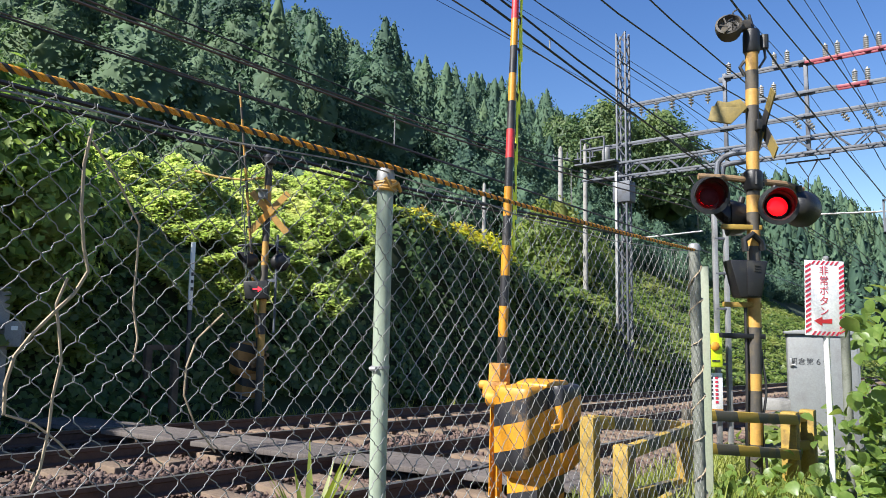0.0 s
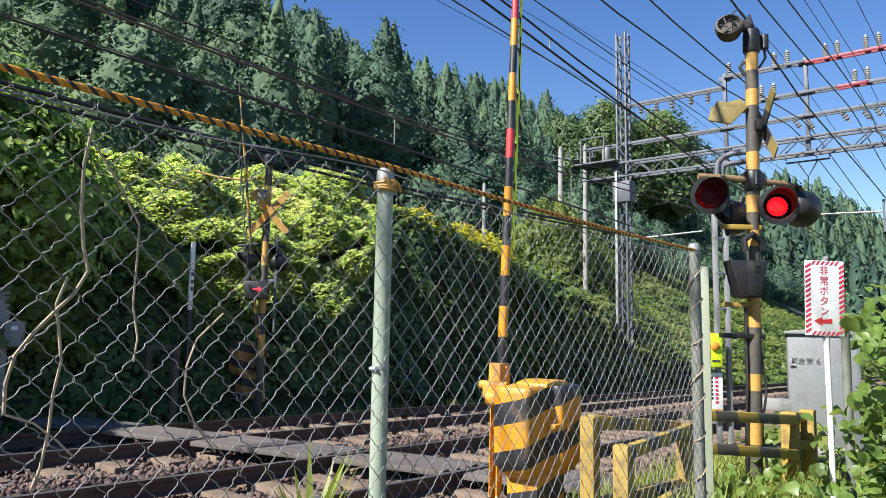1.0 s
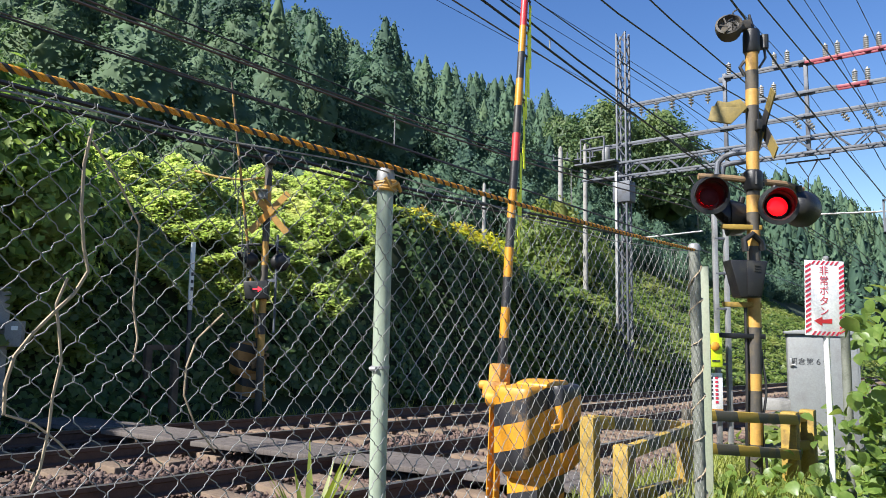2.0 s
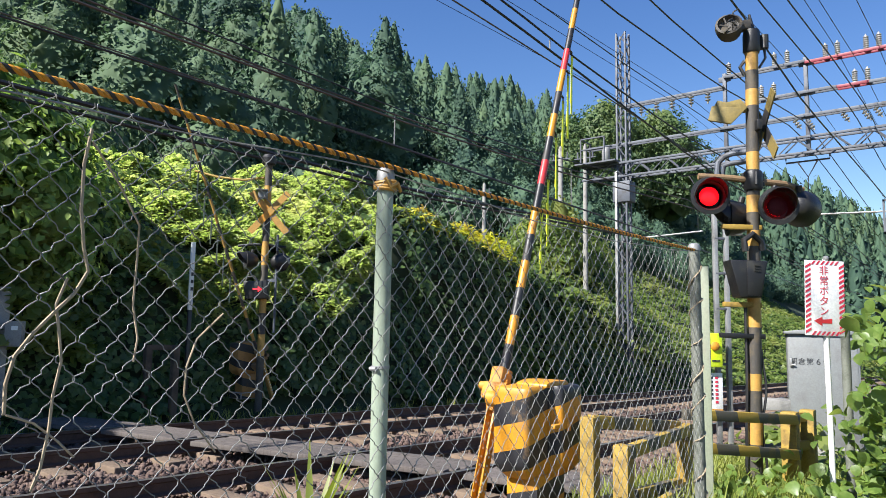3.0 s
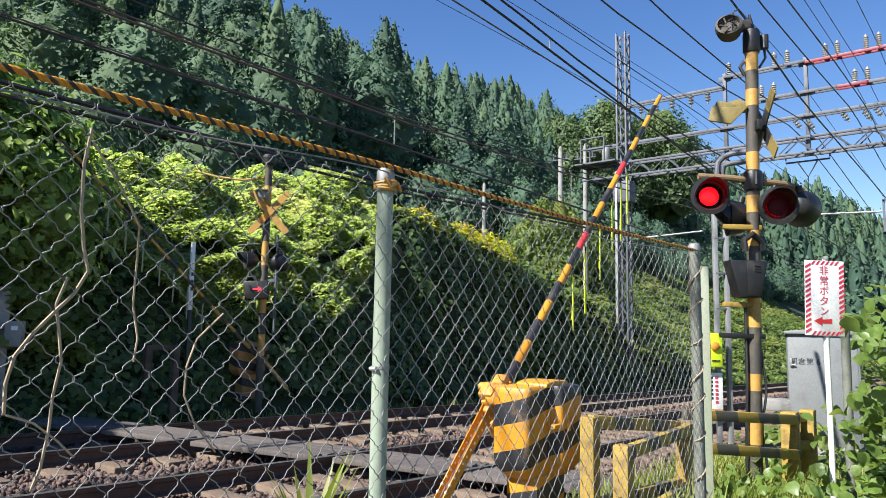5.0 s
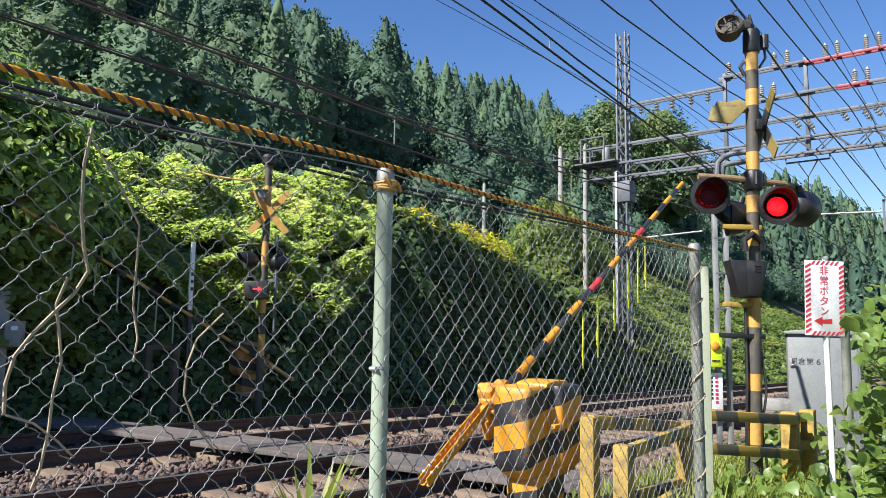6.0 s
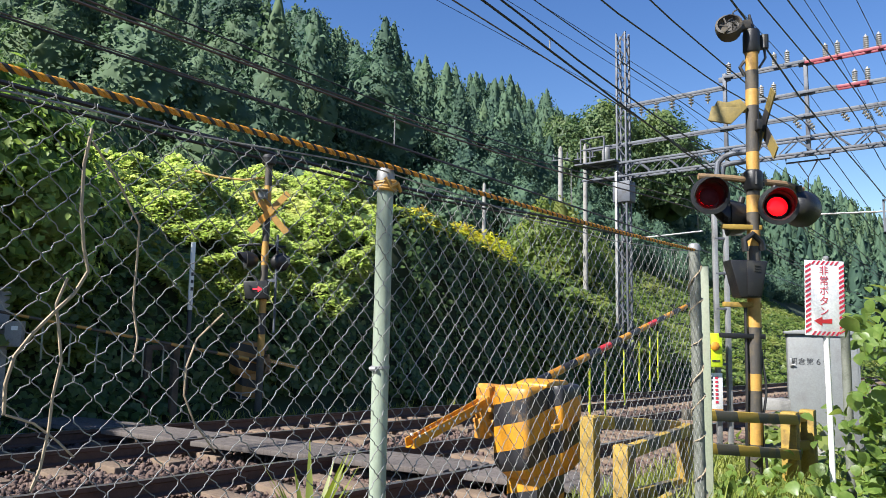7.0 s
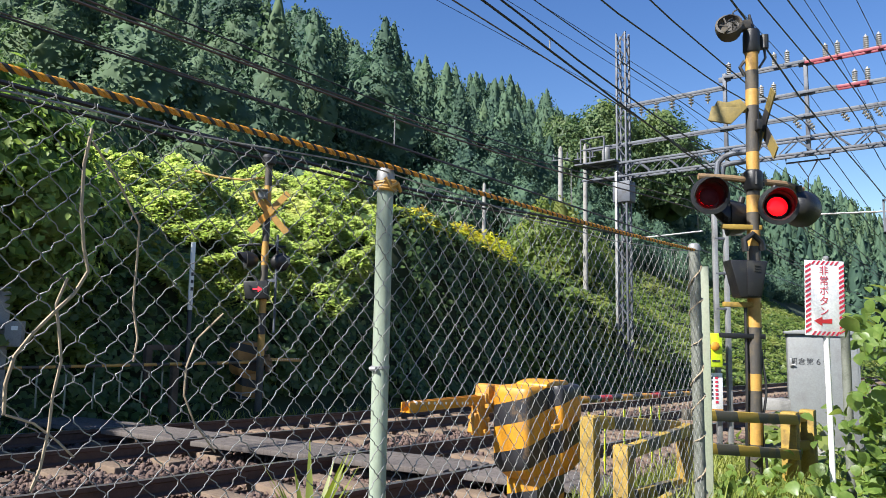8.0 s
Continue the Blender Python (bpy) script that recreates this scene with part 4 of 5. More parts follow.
def beam(name, a, b, w, h, mat, parent, label=""):
    a, b = Vector(a), Vector(b)
    d = b - a
    bm = B()
    box(bm, (0, 0, 0), (d.length, w, h), bevel=0.008)
    ob = part(name, bm, mat, parent, label)
    ob.matrix_basis = Matrix.Translation((a + b) / 2) @ d.to_track_quat("X", "Z").to_matrix().to_4x4()
    return ob


for x, y, top, w in ((4.27, 2.19, 0.69, 0.10), (4.13, 1.895, 0.56, 0.10), (5.52, 2.03, 0.545, 0.10), (6.93, 1.60, 0.56, 0.13), (7.25, 1.52, 0.56, 0.12)):
    beam("post", (x, y, -0.35), (x, y, top), w, w, "old_yellow", guard, "square yellow timber post")
for a, b in (((4.27, 2.19, 0.66), (5.5, 2.06, 0.52)), ((4.13, 1.865, 0.52), (5.5, 2.0, 0.5)), ((4.3, 2.16, 0.13), (5.5, 2.05, 0.1)), ((4.2, 1.86, 0.1), (5.5, 2.0, 0.08)),
             ((5.6, 2.06, 0.607), (6.9, 1.53, 0.50)), ((5.6, 2.06, 0.36), (6.9, 1.53, 0.20)), ((6.95, 1.62, 0.5), (7.2, 1.54, 0.5)), ((6.95, 1.6, 0.25), (7.2, 1.52, 0.25))):
    beam("rail", a, b, 0.055, 0.085, M["guard_stripes"], guard, "striped timber rail")


# ---- walkway over the tracks ----
walkway = thing("walkway", pose(0, 0, 0), "worn plank walkway laid across the railway tracks", "walkway", kind="structure")
SKEW = Vector((-0.236, 0.972, 0))
for y0, y1 in ((3.05, 4.39), (4.54, 5.88), (6.06, 7.88), (8.04, 9.38), (9.56, 11.0)):
    for k in range(5):
        off = 0.085 + k * 0.17

        def edge(y):
            x = 5.72 - 0.243 * (y - 4.44) + off
            return Vector((x, y, GRADE * x - 0.03 + random.uniform(-0.006, 0.006)))
        beam("plank", edge(y0 + random.uniform(0, 0.04)), edge(y1 - random.uniform(0, 0.04)), 0.145, 0.06, "plank", walkway)
bm = B()
v = [(5.5, 1.6), (6.5, 1.4), (6.7, 3.05), (5.7, 3.05)]
prism(bm, [(x, y) for x, y in v], 0.12, pose(0, 0, -0.13, -90, 0, 0) @ Matrix.Diagonal((1, 1, -1, 1)), bevel=0.01)
tagged(part("footpath", bm, "concrete"), "grey gravelled footpath up to the crossing", "path", kind="structure")


# ---- portal gantry and overhead line ----
def lattice_mast(m, h, w, label, brace=0.5):
    t = thing("gantry_mast", m, label, "mast", "masts of the overhead line")
    for sx in (-1, 1):
        for sy in (-1, 1):
            bm = B()
            box(bm, (sx * w / 2, sy * w / 2, h / 2), (0.07, 0.07, h), bevel=0.006)
            part("leg", bm, "steel", t)
    bm = B()
    n = int(h / brace)
    for i in range(n):
        z0, z1 = i * h / n, (i + 1) * h / n
        s = 1 if i % 2 else -1
        for k in range(4):
            a, b = [(-1, -1), (1, -1), (1, 1), (-1, 1)][k], [(1, -1), (1, 1), (-1, 1), (-1, -1)][k]
            if s < 0:
                a, b = b, a
            rod(bm, (a[0] * w / 2, a[1] * w / 2, z0), (b[0] * w / 2, b[1] * w / 2, z1), 0.026, seg=5)
    tagged(part("bracing", bm, "steel", t, "zigzag steel bracing"), kind="stuff")
    return t


mast = lattice_mast(pose(25.0, 11.33, -1.2), 14.0, 0.36, "tall grey lattice steel mast of the overhead line")
bm = B()
box(bm, (-0.26, 0.2, 4.4), (0.08, 0.1, 8.2), bevel=0.01)
part("conduit", bm, "galv", mast, "pale cable duct up the mast")
bm = B()
box(bm, (0, 0, 7.7), (0.55, 0.7, 0.8), bevel=0.03)
part("gusset", bm, "steel", mast, "riveted gusset plate")
mast_b = lattice_mast(pose(25.0, -1.2, -1.0), 9.0, 0.42, "tall grey lattice steel mast of the overhead line")
gantry = thing("gantry", pose(25.0, 0, 0), "grey steel portal gantry over the tracks with insulators", "gantry")
for dx in (-0.2, 0.2):
    for z in (7.1, 7.62):
        beam("chord", (dx, -1.3, z), (dx, 13.0, z), 0.08, 0.08, "steel", gantry, "truss chord")
bm = B()
n = 26
for dx in (-0.2, 0.2):
    for i in range(n):
        y0, y1 = -1.3 + 14.2 * i / n, -1.3 + 14.2 * (i + 1) / n
        z0, z1 = (7.1, 7.62) if i % 2 else (7.62, 7.1)
        rod(bm, (dx, y0, z0), (dx, y1, z1), 0.024, seg=5)
tagged(part("bracing", bm, "steel", gantry, "truss web"), kind="stuff")
for y in (7.5, 4.9, 1.9, -0.8):
    beam("upright", (0, y, 7.1), (0, y, 10.35), 0.12, 0.13, "steel", gantry)
    for z in (10.15, 9.15, 8.36):
        bm = B()
        box(bm, (0, y, z), (0.05, 0.42, 0.2), (0, 0, 0), bevel=0.02)
        part("gusset", bm, "steel", gantry)
for y0, y1, z, mat in ((7.5, 4.9, 10.2, "steel"), (4.9, -1.0, 10.15, "red"), (7.5, 4.0, 9.15, "steel"), (4.0, 3.1, 9.13, "red"), (3.1, -1.0, 9.12, "steel"), (7.5, -1.0, 8.36, "steel"), (11.3, 7.5, 9.85, "steel"), (12.9, 7.5, 8.36, "steel")):
    for dx in (-0.12, 0.12):
        beam("cross_beam", (dx, y0, z), (dx, y1, z), 0.05, 0.1, "dull_red" if mat == "red" else "steel", gantry, "steel cross beam with red paint" if mat == "red" else "")


def insulator(parent, m, n=5, r=0.07, h=0.42):
    bm = B()
    prof = [(0.03, 0)]
    for k in range(n):
        z = 0.04 + (h - 0.08) * k / n
        prof += [(0.035, z), (r, z + 0.01), (r * 0.9, z + 0.035), (0.035, z + 0.045)]
    prof += [(0.03, h - 0.03), (0.02, h)]
    lathe(bm, prof, m, 12)
    return part("insulator", bm, "porcelain", parent, "white ribbed porcelain insulator")


for y, z in ((7.35, 10.25), (5.85, 10.25), (5.45, 10.25), (4.3, 10.2), (3.95, 10.2), (3.15, 10.2), (2.8, 10.2), (6.3, 9.2), (5.9, 9.2), (3.5, 9.15), (3.15, 9.15)):
    insulator(gantry, pose(0, y, z), 6, 0.085, 0.5)
for y in (10.6, 10.0, 9.4, 8.7, 8.1):
    insulator(gantry, pose(0, y, 9.8, 180), 3, 0.1, 0.42)
for y, z in ((5.3, 8.3), (4.9, 8.2), (3.9, 8.3), (3.3, 8.25), (3.0, 8.3)):
    insulator(gantry, pose(0, y, z, 150, 0, 0), 3, 0.09, 0.4)
for a, b in (((-0.5, 12.9, 7.7), (-0.5, 12.9, 8.7)), ((0.3, 12.9, 7.7), (0.3, 12.9, 8.7)), ((-0.5, 11.9, 7.7), (-0.5, 11.9, 8.7)), ((-0.5, 12.9, 8.68), (-0.5, 11.9, 8.68)), ((-0.5, 12.9, 8.25), (-0.5, 11.9, 8.25)), ((-0.5, 12.9, 8.68), (0.3, 12.9, 8.68))):
    part("railing_bar", rod(B(), a, b, 0.035, seg=6), "steel", gantry)
part("platform", box(B(), (-0.1, 12.3, 7.7), (0.9, 1.7, 0.06)), "steel", gantry, "small work platform deck")
bm = B()
lathe(bm, [(0.14, 0), (0.16, 0.03), (0.16, 0.48), (0.12, 0.54)], pose(-0.35, 11.9, 7.73), 14)
part("transformer", bm, "galv", gantry, "grey pole transformer drum")
for y0, y1, z, dz in ((5.6, 4.3, 7.08, -0.35), (9.1, 8.0, 7.08, -0.4)):
    bm = B()
    ym = (y0 + y1) / 2
    tube(bm, [(0, y0, z - 0.05), (0, y0, z - 0.22), (0, y1, z - 0.22), (0, y1, z - 0.05)], 0.03, 6)
    tube(bm, [(0, ym + 0.3, z - 0.22), (0, ym, z - 0.75), (0, ym - 0.3, z - 0.22)], 0.025, 6)
    tube(bm, [(0, ym, z - 0.75), (0, ym, z - 2.3)], 0.012, 6)
    part("hanger_frame", bm, "dark", gantry, "dark steel wire hanger frame")
for y0, y1, z in ((10.8, 8.4, 4.7), (2.6, 5.3, 5.0)):
    bm = B()
    rod(bm, (0, y0, z), (0, y1, z + 0.1), 0.03, seg=8)
    part("steady_arm", bm, "galv", gantry, "pale tubular steady arm")


bm = B()
for a, b in (((2.9, 5.35), (2.9, 4.35)), ((2.45, 5.35), (2.45, 4.35)), ((2.9, 5.35), (2.45, 5.35)), ((2.9, 4.35), (2.45, 4.35)), ((2.68, 7.1), (2.68, 5.35))):
    box(bm, (0, (a[0] + b[0]) / 2, (a[1] + b[1]) / 2), (0.06, abs(a[0] - b[0]) + 0.06, abs(a[1] - b[1]) + 0.06))
part("drop_frame", bm, "steel", gantry, "dark square drop frame", smooth=False)


def wire_run(y, pts, r, label, mat="cable", drops=()):
    t = thing("overhead_wire", pose(0, 0, 0), label, "overhead wire", "wires of the overhead line")
    bm = B()
    xs = [p[0] for p in pts]
    zs = [p[1] for p in pts]
    fine = np.linspace(xs[0], xs[-1], 60)
    zz = np.interp(fine, xs, zs)
    ys = np.interp(fine, xs, [p[2] if len(p) > 2 else y for p in pts])
    tube(bm, list(zip(fine, ys, zz)), r, 5)
    part("wire", bm, mat, t)
    for x, z0, z1 in drops:
        bm = B()
        rod(bm, (x, y, z0), (x, y, z1), 0.012, seg=5)
        part("dropper", bm, "galv", t)
    return t


CW = "black contact wire hung over the railway track"
MW = "sagging messenger cable over the railway track"
FW = "dark feeder cable carried by the gantries"
wire_run(8.7, [(-14, 4.85), (2.8, 4.69), (9.1, 4.58), (25, 4.25), (80, 2.6)], 0.011, CW, "copper")
wire_run(8.62, [(-14, 4.8), (2.8, 4.62), (9.1, 4.53), (25, 4.2), (80, 2.55)], 0.016, CW)
wire_run(8.7, [(-14, 5.6), (3.7, 5.19), (7.3, 5.12), (13.3, 5.2), (25, 5.9), (52, 4.2), (80, 4.4)], 0.016, MW, "copper", [(9.3, 4.58, 5.14), (16, 4.45, 5.36)])
wire_run(8.75, [(-14, 5.9), (4.3, 5.43), (9.3, 5.29), (14, 5.45), (25, 6.3), (52, 4.6)], 0.013, MW)
wire_run(8.6, [(-14, 5.5), (3.7, 5.08), (9.3, 5.02), (14, 5.1), (25, 5.6), (52, 4.0)], 0.02, MW, "copper")
wire_run(11.0, [(-14, 4.9), (3.6, 4.6), (10, 4.52), (13, 4.5), (25, 4.9)], 0.04, "bundle of thick black cables along the bank")
wire_run(11.05, [(-14, 4.72), (3.6, 4.43), (10, 4.4), (13, 4.4), (25, 4.8)], 0.03, "bundle of thick black cables along the bank")
wire_run(5.2, [(-14, 5.6), (6.5, 5.29), (10.5, 5.22), (25, 4.7), (80, 3)], 0.011, CW, "copper")
wire_run(5.2, [(-14, 6.4), (7.2, 5.54), (11.4, 5.23), (17, 4.84), (25, 4.85), (80, 3.2)], 0.018, MW)
wire_run(5.25, [(-14, 6.4), (7.8, 5.77), (9, 5.62), (14.1, 5.4), (25, 5.6), (52, 4.2), (80, 4.6)], 0.016, MW, "cable", [(9.0, 5.44, 5.62)])
wire_run(5.2, [(-14, 6.3), (8.5, 6.03), (11.4, 6.02), (25, 6.2), (80, 4.3)], 0.009, MW)
wire_run(5.3, [(-14, 7.9), (10.7, 6.95), (17.2, 7.25), (25, 8.0), (52, 5.6), (80, 5.9)], 0.016, FW)
wire_run(4.9, [(-14, 8.2), (12.3, 7.3), (19.1, 7.5), (25, 8.1), (52, 5.8), (80, 6.2)], 0.016, FW)
wire_run(3.6, [(-14, 8.6), (13.8, 7.8), (19, 8.0), (25, 8.3), (52, 6.2), (80, 6.4)], 0.016, FW)
wire_run(3.2, [(-14, 8.7), (13.8, 7.9), (20, 8.2), (25, 8.3), (52, 6.0), (80, 6.2)], 0.016, FW)
wire_run(3.0, [(-14, 6.8), (10.9, 6.15), (15, 5.8), (25, 5.7), (80, 4.2)], 0.016, FW)
wire_run(5.7, [(-14, 12.2), (12, 10.2), (25, 10.75), (60, 9)], 0.011, FW)
wire_run(4.1, [(-14, 12.2), (12, 10.4), (25, 10.7), (60, 9)], 0.011, FW)
wire_run(2.95, [(-14, 12.2), (12, 10.4), (25, 10.7), (60, 9)], 0.011, FW)
wire_run(3.3, [(-14, 10.6), (12, 9.2), (25, 9.65), (60, 8)], 0.01, FW)
wire_run(10.3, [(-14, 10.6), (12, 9.0), (25, 9.4), (60, 7.6)], 0.008, FW)
wire_run(9.0, [(-14, 10.6), (12, 9.0), (25, 9.4), (60, 7.6)], 0.008, FW)
wire_run(8.4, [(-14, 10.6), (12, 8.9), (25, 9.4), (60, 7.6)], 0.008, FW)


def concrete_pole(x, y, top, r, label):
    t = thing("utility_pole", pose(x, y, float(land(x, y)) - 0.3), label, "utility pole", "poles behind the bank")
    h = top - float(land(x, y)) + 0.3
    bm = B()
    lathe(bm, [(r * 1.25, 0), (r * 0.85, h), (r * 0.3, h + 0.12)], seg=12)
    part("shaft", bm, "concrete", t)
    bm = B()
    rod(bm, (0, -0.5, h - 0.5), (0, 0.5, h - 0.5), 0.03, seg=6)
    for yy in (-0.35, 0.35):
        rod(bm, (0, yy, h - 0.5), (0, yy, h - 0.2), 0.04, seg=6)
    part("cross_arm", bm, "steel", t)


concrete_pole(27.7, 15.6, 9.4, 0.11, "slim concrete pole behind the bank")
concrete_pole(26.6, 13.8, 9.0, 0.09, "slim concrete pole beside the gantry")
concrete_pole(32.0, 22.9, 9.3, 0.11, "slim concrete pole behind the bank")

# ---- small things across the tracks ----
kp = thing("marker_post", pose(6.9, 11.25, -0.5), "white painted marker post with a black foot by the bank", "marker post")
bm = B()
box(bm, (0, 0, 2.58), (0.075, 0.05, 1.2), bevel=0.008)
part("white_post", bm, "white", kp)
bm = B()
box(bm, (0, 0, 1.0), (0.07, 0.045, 2.0), bevel=0.008)
part("black_foot", bm, "black", kp)
for k in range(3):
    bm = B()
    box(bm, (0, -0.027, 2.35 + k * 0.13), (0.045, 0.006, 0.06))
    part("writing_bar", bm, "ink", kp, smooth=False)
lp = thing("control_post", pose(3.93, 11.21, -0.4), "grey concrete post with a small meter box", "post")
bm = B()
box(bm, (0, 0, 1.06), (0.16, 0.16, 2.12), bevel=0.015)
part("post", bm, "concrete", lp)
bm = B()
box(bm, (0.1, -0.24, 1.46), (0.22, 0.14, 0.36), (0, 0, -40), bevel=0.012)
mb = part("meter_box", bm, "concrete", lp, "small beige meter box")
bm = B()
box(bm, (0.065, -0.31, 1.54), (0.08, 0.01, 0.06), (0, 0, -40))
part("window", bm, "white", mb, smooth=False)
fg = thing("guard_rail", pose(0, 0, 0), "brown timber guard rail across the tracks", "guard rail")
for x, y in ((6.15, 11.2), (6.5, 10.95)):
    beam("post", (x, y, -0.6), (x, y, 0.88), 0.11, 0.11, "bark", fg)
beam("rail", (6.15, 11.2, 0.84), (6.5, 10.95, 0.84), 0.04, 0.09, "bark", fg)


# ---- near plants ----
post_c, hc = fence_post(5.66, 0.93, -0.25, 1.32, 0.03, "post_old", "grey fence post overgrown with kudzu", "galv", (0, 0.5))


stake = thing("steel_stake", pose(4.577, 1.535, -0.25), "pale green flat steel stake behind the fence post", "stake")
bm = B()
box(bm, (0, 0, 0.97), (0.012, 0.06, 1.9), (0, 0, 5), bevel=0.004)
part("stake_bar", bm, "pale", stake)


def leaf_mesh(name, L, W, fold, mat):
    """One broad pointed leaf with a folded midrib."""
    bm = B()
    rows = [(-0.5, 0.05), (-0.38, 0.36), (-0.15, 0.5), (0.1, 0.44), (0.32, 0.24), (0.5, 0.0)]
    left, mid, right = [], [], []
    for u, w in rows:
        zz = -0.25 * u * u * L
        mid.append(bm.verts.new((u * L, 0, zz)))
        left.append(bm.verts.new((u * L, w * W, zz + fold * w * W)) if w > 0 else mid[-1])
        right.append(bm.verts.new((u * L, -w * W, zz + fold * w * W)) if w > 0 else mid[-1])
    for i in range(len(rows) - 1):
        for a, b in ((left, mid), (mid, right)):
            vs = []
            for v in (a[i], a[i + 1], b[i + 1], b[i]):
                if v not in vs:
                    vs.append(v)
            if len(vs) > 2:
                bm.faces.new(vs)
    me = bpy.data.meshes.new(name)
    bm.to_mesh(me)
    bm.free()
    me.materials.append(M[mat])
    for p in me.polygons:
        p.use_smooth = True
    return me


M["near_leaf"] = surface("near_leaf", (0.11, 0.18, 0.035), (0.19, 0.25, 0.06), 0.4, big=9, fine=40, bump=0.15, piece=0.25)
nt_, lk_, bs_ = nodes_of(M["near_leaf"])
tr_ = nt_.new("ShaderNodeBsdfTranslucent")
tr_.inputs["Color"].default_value = (0.32, 0.4, 0.07, 1)
mx_ = nt_.new("ShaderNodeMixShader")
mx_.inputs[0].default_value = 0.4
lk_.new(bs_.outputs[0], mx_.inputs[1])
lk_.new(tr_.outputs[0], mx_.inputs[2])
lk_.new(mx_.outputs[0], nt_["Material Output"].inputs["Surface"])
KUDZU = [leaf_mesh("leaf", 0.15, 0.13, 0.25, "near_leaf"), leaf_mesh("leaf", 0.13, 0.09, 0.5, "near_leaf"), leaf_mesh("leaf", 0.11, 0.1, 0.1, "near_leaf")]


def vine(name, label, spots, size=1.0):
    t = thing(name, pose(0, 0, 0), label, "vine")
    for i, (x, y, z) in enumerate(spots):
        ob = new("leaf", KUDZU[i % 3])
        ob.parent = t
        s = size * random.uniform(0.6, 1.15)
        ob.matrix_basis = pose(x, y, z, random.gauss(15, 28), random.gauss(28, 25), random.uniform(150, 330)) @ Matrix.Scale(s, 4)
    return t


r2 = random.Random(11)
spots = []
while len(spots) < 1150:
    x, y, z = r2.uniform(4.7, 6.6), r2.uniform(0.15, 1.0), r2.uniform(-0.1, 1.62)
    if z < 1.5 + 0.12 * SIN(x * 9) and (y < 0.80 + 0.1 * (x - 5) + 0.05 * SIN(z * 11) or z < 0.35):
        spots.append((x, y, z))
vine("kudzu_thicket", "bright green broad-leaved kudzu thicket overgrowing the fence end", spots, 0.8)
spots = [(5.3 + r2.gauss(0, 0.16), 0.95 + r2.gauss(0, 0.1), 0.2 + r2.uniform(-0.25, 0.6)) for _ in range(60)]
vine("climbing_kudzu", "green kudzu climbing round the sign pole", spots, 0.75)
spots = [(r2.uniform(4.7, 7.6), r2.uniform(1.0, 2.0), -0.12 + abs(r2.gauss(0, 0.13))) for _ in range(420)]
vine("ground_kudzu", "low kudzu leaves spreading over the verge", spots, 0.7)


def grass_patch(name, label, n, area, hgt, w, mat="grass", seed=1):
    g = np.random.default_rng(seed)
    x, y = g.uniform(area[0], area[1], n), g.uniform(area[2], area[3], n)
    z = land(x, y)
    a = g.uniform(0, 2 * PI, n)
    h = hgt * g.uniform(0.4, 1.15, n)
    bend = g.uniform(0.1, 0.7, n) * h
    ww = w * g.uniform(0.6, 1.2, n)
    vs, cs, sn = [], np.cos(a), np.sin(a)
    for u, k in ((0, 1.0), (0.45, 0.85), (0.8, 0.5), (1.0, 0.06)):
        px, py, pz = x + cs * bend * u * u, y + sn * bend * u * u, z + h * (u - 0.18 * u * u)
        for s in (-1, 1):
            vs.append(np.stack([px - sn * ww * k * s, py + cs * ww * k * s, pz], 1))
    V = np.stack(vs, 1)
    fc = np.array([[0, 1, 3, 2], [2, 3, 5, 4], [4, 5, 7, 6]])
    F = (np.arange(n)[:, None, None] * 8 + fc[None]).reshape(-1, 4)
    return tagged(array_mesh(name, V.reshape(-1, 3), F, mat), label, "grass", kind="stuff")


grass_patch("verge_grass", "long bright grass on the verge by the guard rail", 9000, (4.35, 8.5, 0.6, 2.7), 0.28, 0.007, seed=2)
grass_patch("post_grass", "tuft of long grass at the fence post", 380, (3.75, 4.75, 1.3, 1.75), 0.55, 0.007, seed=3)
grass_patch("gate_grass", "weeds at the foot of the gate machine", 260, (3.5, 4.7, 1.7, 2.4), 0.25, 0.008, seed=4)
grass_patch("trackside_weeds", "weeds along the shaded ditch", 2500, (-1, 20, 10.6, 11.3), 0.35, 0.01, seed=5)


def grass_tuft(x, y, z, n, h, label):
    t = thing("grass_tuft", pose(x, y, z), label, "grass")
    for i in range(n):
        a, ln = i * 2.4, h * random.uniform(0.6, 1.1)
        d = Vector((COS(a), SIN(a), 0))
        s = Vector((-SIN(a), COS(a), 0))
        bm = B()
        rows = []
        for u, k in ((0, 0.5), (0.3, 1.0), (0.65, 0.8), (1.0, 0.05)):
            p = d * (0.3 * ln * u * u) + Vector((0, 0, ln * (u - 0.12 * u * u)))
            rows.append((bm.verts.new(p - s * 0.017 * k), bm.verts.new(p + Vector((0, 0, -0.002))), bm.verts.new(p + s * 0.017 * k)))
        for a_, b_ in zip(rows, rows[1:]):
            bm.faces.new((a_[0], a_[1], b_[1], b_[0]))
            bm.faces.new((a_[1], a_[2], b_[2], b_[1]))
        part("blade", bm, "grass", t)


grass_tuft(1.67, 1.91, 0.28, 16, 0.6, "bright green tuft of broad grass blades by the fence post")

